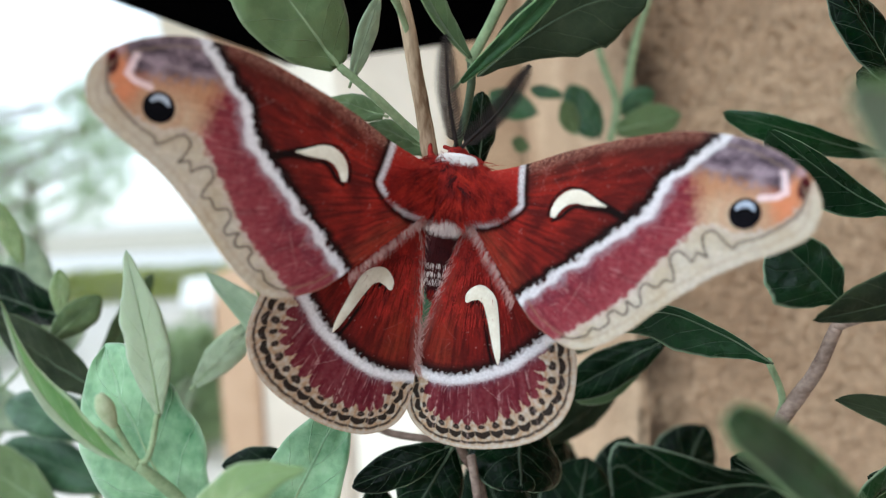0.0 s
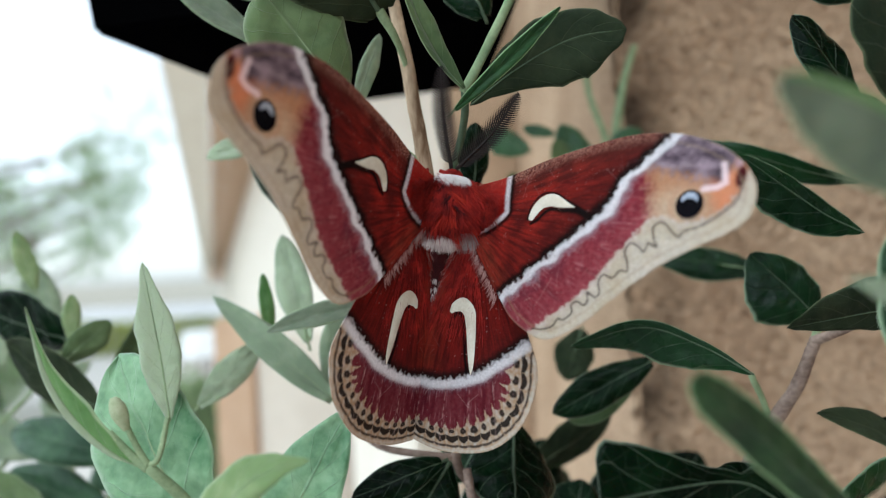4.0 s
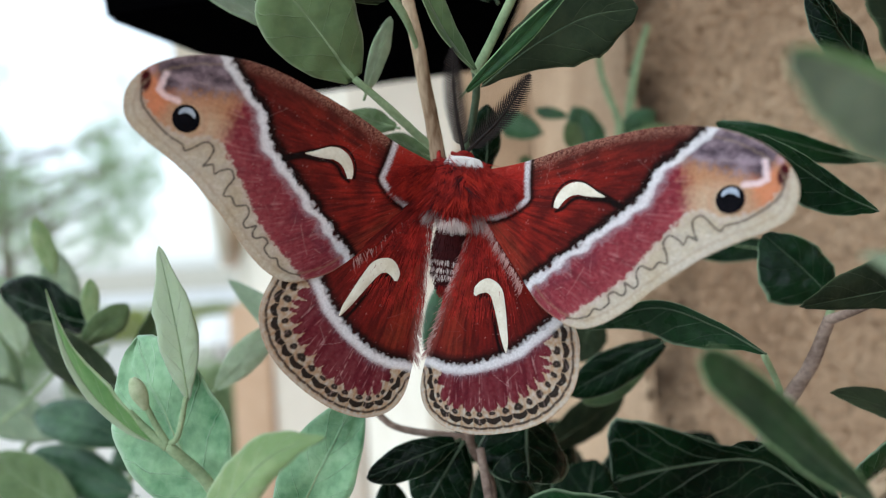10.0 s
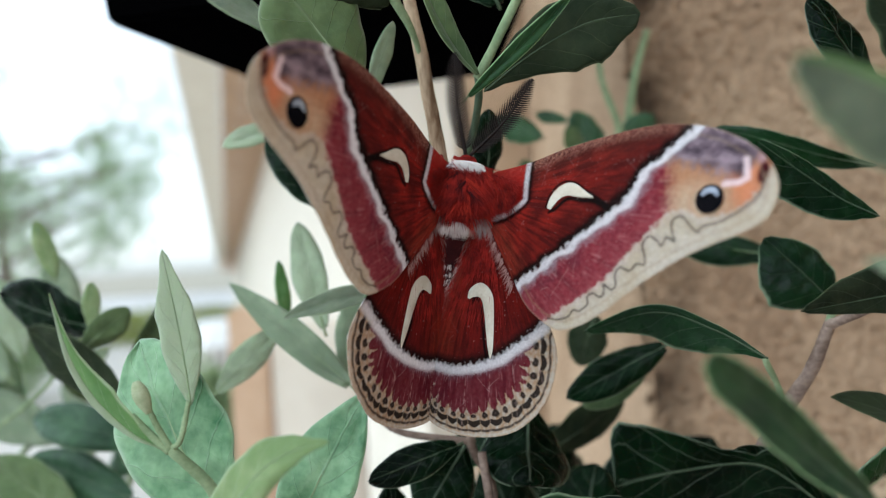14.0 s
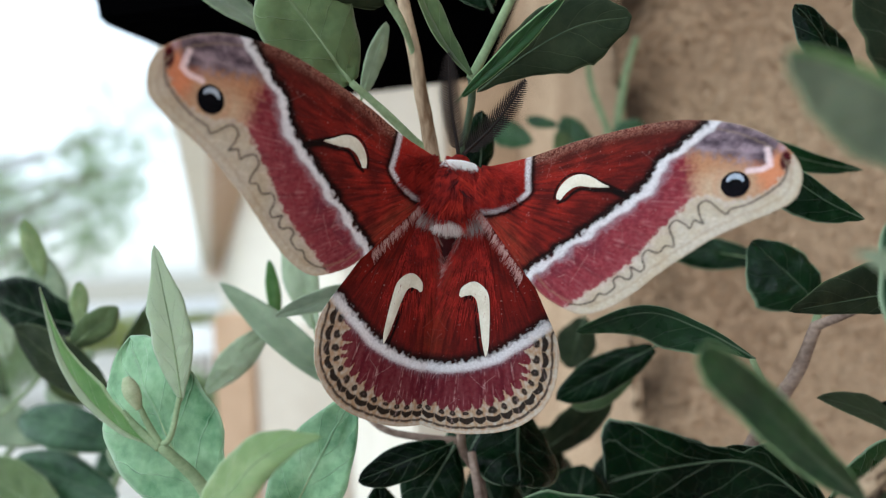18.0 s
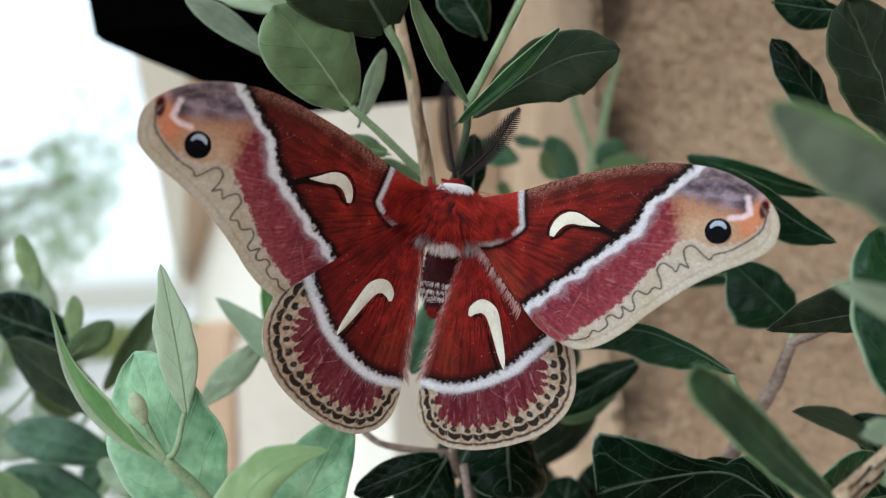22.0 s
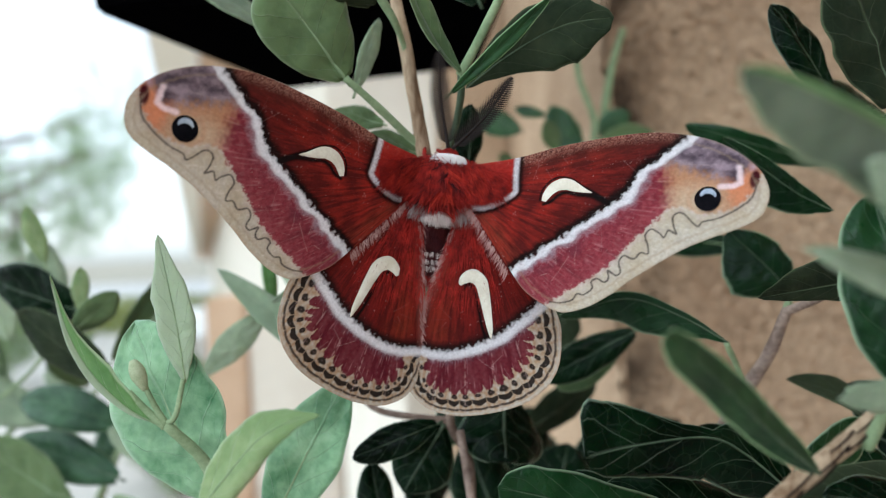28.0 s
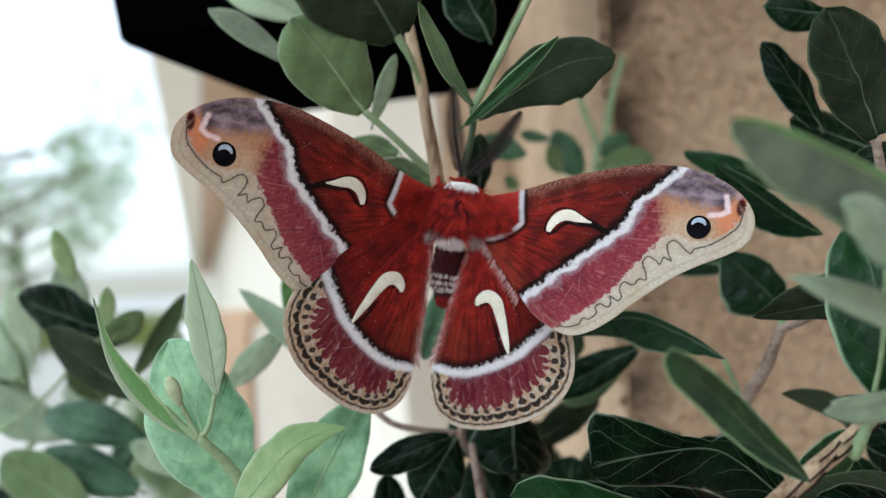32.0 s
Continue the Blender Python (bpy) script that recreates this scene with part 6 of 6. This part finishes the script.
def antenna(base, tip, seed, bow):
    b, t = Vector(base), Vector(tip)
    ax = (t - b).normalized()
    side = ax.cross(Vector((0, -1, 0))).normalized()
    pts = smooth_line([b, (b + t) / 2 + side * bow, t], 24)
    v, f = tube([p / 1000 for p in pts], np.linspace(0.00032, 0.00012, 24), 6)
    rod = arrays("antenna", v, f, FEATHER, moth)
    verts, faces = [], []
    n = 37
    for i in range(n):
        u = 0.06 + 0.92 * i / (n - 1)
        k = u * 23
        p = pts[int(k)] + (pts[min(23, int(k) + 1)] - pts[int(k)]) * (k - int(k))
        L = 2.25 * math.sin(math.pi * min(1, 0.16 + 0.84 * u)) ** 0.55
        for s in (-1, 1):
            root = Vector(p)
            end = root + side * s * L * 0.88 + ax * L * 0.66 + Vector((0, -0.15 * L, 0))
            mid = (root + end) / 2 + ax * L * -0.10
            w = ax * 0.16
            h = Vector((0, -0.08, 0))
            q = len(verts)
            verts += [root - w, root + w, root + h, mid - w, mid + w, mid + h, end]
            faces += [(q, q + 1, q + 4, q + 3), (q + 1, q + 2, q + 5, q + 4), (q + 2, q, q + 3, q + 5), (q + 3, q + 4, q + 6), (q + 4, q + 5, q + 6), (q + 5, q + 3, q + 6)]
    tagged(arrays("plume", [x / 1000 for x in verts], faces, FEATHER, rod, smooth=False), kind="stuff")


antenna((-0.2, -0.3, 5.8), (-3.7, -1.5, 20.4), 1, -0.4)
antenna((0.5, -0.3, 5.8), (8.0, -3.5, 17.4), 2, 0.7)
for s in (-1, 1):
    for k, (z0, z1) in enumerate(((3.0, 6.5), (1.5, 2.5), (-1.0, -3.0))):
        v, f = tube(smooth_line([(s * 2.2 / 1000, 0.0035, z0 / 1000), (s * 3.6 / 1000, 0.0062, (z0 + z1) / 2000), ((-2.9 + s * 1.0) / 1000, 0.0085, z1 / 1000)], 9), np.linspace(0.0006, 0.0003, 9), 8, 0.2)
        arrays("leg", v, f, FUR_RED, moth)

LEFT_FORE = [
    (0, -4.8, 3.5, 29.5, -3.50, -2.30, 0.00), (1, 5.8, 5.0, 27.9, -5.11, -2.04, 0.53), (1.5, 7.1, 4.7, 27.7, -5.52, -2.58, 0.57),
    (2, -0.6, 1.1, 29.7, -5.46, -2.64, 1.06), (2.5, 3.9, -0.1, 30.5, -5.31, -1.39, 1.17), (3, -6.2, 0.2, 39.7, -4.03, 0.17, 1.92),
    (3.5, -5.9, 1.0, 52.6, -3.40, 0.17, 1.99), (4, -3.6, 1.6, 57.8, -2.78, 0.38, 1.78), (4.5, 2.8, 3.1, 49.1, -3.63, 0.94, 1.24),
    (6.5, 3.2, 1.6, 28.1, -5.43, 0.04, 1.08), (7, -7.8, -1.8, 31.4, -4.63, 0.35, 1.83), (7.5, -10.8, -0.6, 42.9, -3.95, 1.41, 2.32),
    (8, -9.1, 0.7, 53.7, -3.01, 1.61, 2.43), (8.5, -8.1, 2.0, 56.7, -2.63, 1.75, 2.37), (9, -2.4, 2.3, 45.5, -3.59, 1.87, 1.74),
    (9.5, 0.4, 2.2, 29.2, -4.68, 0.90, 1.08), (10, 4.1, 3.0, 28.2, -5.08, 0.46, 0.93), (10.5, 4.8, 3.3, 27.1, -5.03, 0.24, 0.95),
    (11, 5.1, 3.1, 26.9, -5.15, 0.22, 0.98), (11.5, 4.6, 2.7, 26.7, -5.12, 0.35, 0.93), (12, 1.3, -0.1, 27.9, -4.99, 0.05, 1.43),
    (12.5, -9.5, -1.0, 32.9, -4.62, 0.46, 2.20), (13, -10.0, 0.5, 48.6, -3.25, 1.37, 2.76), (13.5, -9.3, 0.1, 59.8, -2.55, 0.48, 2.55),
    (14, -3.8, 0.5, 59.9, -2.22, 1.46, 1.50), (14.5, -0.0, 1.1, 47.3, -3.78, 1.34, 1.32), (16.5, 11.2, 2.0, 35.4, -5.79, -0.53, 0.76),
    (17, 6.4, 1.4, 22.8, -5.33, 0.52, 0.59), (17.5, 4.9, -1.4, 36.1, -5.63, -0.62, 1.76), (18, -5.9, -0.7, 41.0, -4.37, 0.27, 2.73),
    (18.5, -7.5, 0.0, 55.1, -3.23, -0.19, 3.09), (19, -7.2, 1.1, 61.5, -2.53, -0.44, 3.00), (19.5, -4.2, 0.8, 58.7, -2.84, -0.57, 2.60),
    (20, 0.7, 3.1, 40.1, -4.61, 0.18, 2.05), (20.5, 6.1, 2.5, 35.0, -5.39, -0.72, 1.67), (21, 8.5, 2.8, 35.5, -5.59, -0.06, 1.50),
    (21.5, 10.0, 3.4, 33.6, -5.39, 0.09, 1.38), (22, 9.4, 3.2, 33.3, -5.32, -0.15, 1.19), (22.5, 9.6, 2.4, 33.6, -5.39, -0.18, 1.31),
    (23, 1.5, 0.1, 34.0, -4.93, -0.08, 1.95), (23.5, -5.8, -0.6, 40.7, -4.29, 0.43, 2.58), (24, -7.0, -0.6, 55.3, -3.27, -0.51, 2.91),
    (24.5, -5.8, -1.3, 61.7, -2.54, -0.76, 2.56), (25, -1.7, -0.3, 55.8, -3.06, -0.55, 1.98), (25.5, 4.0, 0.7, 40.4, -4.65, 0.02, 1.36),
    (27.5, 6.7, 1.0, 31.2, -5.30, -0.23, 0.67), (28, 2.0, -2.0, 31.4, -5.41, 0.26, 1.38), (28.5, -10.8, -1.0, 33.3, -4.46, 1.35, 1.94),
    (29, -9.4, -0.6, 52.1, -3.36, 1.05, 2.68), (29.5, -8.5, -0.3, 60.0, -2.81, 0.50, 2.45), (30, -5.0, -0.0, 59.9, -2.41, 1.15, 1.91),
    (30.5, -2.0, 2.3, 43.8, -4.07, 1.77, 1.53), (31, 3.8, 2.2, 32.4, -5.17, 1.27, 0.97), (31.5, 6.2, 2.7, 31.8, -5.32, 1.08, 0.86),
    (32, 5.8, 2.5, 31.2, -5.35, 0.89, 0.70),
]
RIGHT_FORE = [
    (0, -7.6, 3.4, -36.2, 3.60, -0.30, 0.10), (1, -5.4, 3.8, -35.1, 3.45, 0.13, -0.58), (1.5, -5.8, 3.5, -30.5, 2.55, 0.14, -0.84),
    (2, -6.3, 7.2, -38.6, 4.56, -0.95, 0.31), (2.5, -9.3, 8.2, -32.0, 3.89, 0.40, 1.07), (3, -14.0, 3.6, -36.5, 4.27, 0.75, 1.85),
    (3.5, -11.2, 2.3, -44.4, 3.79, 1.70, 1.82), (4, -8.0, 4.6, -47.5, 3.92, 2.24, 1.47), (4.5, -4.2, 5.2, -42.2, 3.99, 1.94, 0.81),
    (6.5, -6.1, 7.7, -32.6, 4.00, -0.00, 0.80), (7, -10.2, 7.0, -33.8, 4.47, -0.11, 1.85), (7.5, -12.4, 4.2, -38.4, 4.72, 0.41, 2.38),
    (8, -11.1, 3.3, -45.8, 4.32, 0.68, 2.38), (8.5, -10.1, 2.5, -47.0, 4.36, 0.99, 2.32), (9, -6.2, 2.9, -40.2, 4.46, 0.73, 1.57),
    (9.5, -4.5, 3.3, -37.8, 4.13, 0.41, 1.19), (10, -4.3, 3.4, -36.3, 4.16, 0.25, 0.93), (10.5, -3.8, 3.5, -35.2, 4.24, -0.02, 0.99),
    (11, -3.8, 3.4, -34.1, 4.18, -0.22, 0.99), (11.5, -3.7, 3.7, -33.8, 4.22, -0.28, 1.02), (12, -8.0, 6.8, -31.7, 4.74, -0.52, 1.53),
    (12.5, -12.9, 6.6, -32.3, 4.69, -0.52, 1.96), (13, -13.3, 3.2, -39.5, 5.04, 0.41, 2.58), (13.5, -11.4, 3.5, -46.9, 4.64, 0.68, 2.46),
    (14, -6.5, 6.5, -48.2, 4.54, 1.05, 1.43), (14.5, -4.6, 6.1, -39.3, 4.57, 0.78, 1.00), (16.5, 1.4, 2.8, -32.5, 4.02, -0.61, 0.31),
    (17, 1.0, 4.1, -32.8, 4.18, -0.37, 0.44), (17.5, -4.8, 6.2, -30.4, 4.46, -1.17, 1.29), (18, -13.6, 3.1, -32.3, 4.50, -0.67, 2.03),
    (18.5, -13.9, -0.4, -37.9, 4.42, 0.28, 2.26), (19, -12.1, 0.2, -44.1, 4.14, 1.18, 2.27), (19.5, -9.1, 1.5, -39.3, 4.27, 0.79, 1.75),
    (20, -8.0, 1.8, -35.5, 4.53, -0.64, 1.42), (20.5, -3.3, 1.4, -32.7, 4.20, -0.97, 1.11), (21, -3.2, 1.2, -30.0, 4.21, -0.21, 0.83),
    (21.5, -3.2, 1.4, -29.4, 4.41, -0.24, 0.91), (22, -3.5, 1.9, -29.6, 4.58, -0.70, 0.71), (22.5, -5.7, 3.1, -28.8, 4.65, -0.94, 0.82),
    (23, -12.2, 5.6, -26.9, 4.84, -1.35, 1.29), (23.5, -15.7, 2.7, -28.8, 4.66, -0.89, 1.77), (24, -12.5, 0.0, -40.3, 4.29, 1.02, 2.13),
    (24.5, -9.2, 0.5, -46.1, 4.11, 1.51, 2.03), (25, -4.1, 0.6, -37.0, 4.39, 0.90, 1.41), (25.5, -3.8, 1.1, -30.2, 4.42, -0.09, 1.00),
    (27.5, -5.9, 2.8, -32.6, 4.88, -0.56, 0.79), (28, -11.1, 5.3, -30.7, 4.89, -0.21, 1.46), (28.5, -14.6, 4.5, -33.2, 4.94, 0.38, 1.95),
    (29, -14.8, 0.7, -39.8, 4.98, 1.17, 2.37), (29.5, -12.2, 2.2, -49.1, 4.60, 1.74, 2.10), (30, -8.7, 4.3, -49.1, 4.57, 1.44, 1.45),
    (30.5, -8.4, 4.0, -38.3, 5.07, 1.27, 1.21), (31, -6.2, 3.0, -33.8, 4.57, 1.04, 0.81), (31.5, -6.0, 2.6, -32.1, 4.62, 0.86, 0.76),
    (32, -6.1, 3.0, -31.9, 4.61, 0.78, 0.67),
]
LEFT_HIND = [
    (0, 19.0, 5.5), (1, 21.3, -1.1), (1.5, 21.2, -1.8), (2, 23.1, 2.5), (2.5, 25.4, 14.8), (3, 33.4, 21.1), (3.5, 46.1, 23.1), (4, 50.9, 22.3),
    (4.5, 42.4, 11.9), (6.5, 21.1, 2.5), (7, 24.6, 17.0), (7.5, 35.8, 21.8), (8, 46.5, 25.1), (8.5, 49.3, 25.0), (9, 40.4, 11.8), (9.5, 22.4, 5.0),
    (10, 21.3, 0.9), (10.5, 20.3, 0.5), (11, 20.0, 0.6), (11.5, 19.9, 1.0), (12, 21.0, 8.6), (12.5, 25.9, 18.3), (13, 41.4, 24.0), (13.5, 52.5, 28.8),
    (14, 53.4, 20.9), (14.5, 43.4, 7.5), (16.5, 27.0, 0.8), (17, 16.2, 2.8), (17.5, 29.1, 12.0), (18, 34.1, 20.6), (18.5, 48.0, 26.1), (19, 54.2, 28.7),
    (19.5, 52.1, 21.6), (20, 36.0, 4.5), (20.5, 28.2, 1.0), (21, 28.2, 0.4), (21.5, 26.5, 0.5), (22, 26.3, 0.6), (22.5, 26.8, 1.2), (23, 27.2, 13.3),
    (23.5, 33.7, 21.0), (24, 48.3, 27.3), (24.5, 54.7, 31.4), (25, 51.1, 16.3), (25.5, 34.5, 5.7), (27.5, 24.0, 3.1), (28, 24.5, 10.2), (28.5, 26.3, 19.9),
    (29, 45.0, 26.6), (29.5, 52.8, 28.3), (30, 52.8, 24.1), (30.5, 39.6, 8.3), (31, 26.2, 1.5), (31.5, 25.3, 0.6), (32, 24.3, 0.6),
]
RIGHT_HIND = [
    (0, 28.5, 16.5), (1, 28.9, 19.9), (1.5, 24.3, 20.8), (2, 32.3, 20.0), (2.5, 26.5, 23.2), (3, 30.4, 23.2), (3.5, 38.1, 24.7), (4, 40.7, 23.1),
    (4.5, 35.5, 20.4), (6.5, 26.1, 19.9), (7, 27.1, 21.8), (7.5, 31.7, 22.8), (8, 39.0, 24.3), (8.5, 40.1, 22.2), (9, 33.3, 17.6), (9.5, 30.9, 16.2),
    (10, 29.4, 15.4), (10.5, 28.4, 15.0), (11, 27.3, 14.9), (11.5, 27.0, 14.9), (12, 25.0, 17.3), (12.5, 25.7, 21.4), (13, 32.7, 21.9), (13.5, 40.1, 23.6),
    (14, 41.3, 20.9), (14.5, 32.5, 17.9), (16.5, 25.8, 14.9), (17, 26.2, 15.5), (17.5, 24.0, 18.9), (18, 25.5, 21.5), (18.5, 31.1, 21.7), (19, 37.2, 22.2),
    (19.5, 32.4, 18.8), (20, 28.7, 14.6), (20.5, 25.9, 13.6), (21, 23.3, 13.8), (21.5, 22.6, 12.9), (22, 23.0, 12.3), (22.5, 22.2, 13.1), (23, 20.5, 18.6),
    (23.5, 22.4, 20.9), (24, 33.6, 22.2), (24.5, 39.2, 21.7), (25, 30.1, 15.5), (25.5, 23.5, 13.1), (27.5, 25.7, 10.6), (28, 23.8, 14.4), (28.5, 26.4, 19.5),
    (29, 32.9, 19.9), (29.5, 42.2, 22.1), (30, 42.4, 18.5), (30.5, 31.4, 14.6), (31, 27.0, 12.7), (31.5, 25.2, 11.8), (32, 25.0, 11.7),
]


def motions():
    for wing, rows in ((left_forewing, LEFT_FORE), (right_forewing, RIGHT_FORE)):
        walk(wing, [(t, Matrix.Translation((x / 1000, y / 1000, z / 1000)) @ Matrix.Rotation(radians(Vector((a, b, c)).length), 4, Vector((a, b, c)))) for t, a, b, c, x, y, z in rows])
    for wing, rows, s in ((left_hindwing, LEFT_HIND, -1), (right_hindwing, RIGHT_HIND, 1)):
        walk(wing, [(t, Matrix.Translation((s * 0.0036, 0.0012, -0.001)) @ Matrix.Rotation(-s * radians(a), 4, "Z") @ Matrix.Rotation(s * radians(b), 4, "Y")) for t, a, b in rows])


motions()
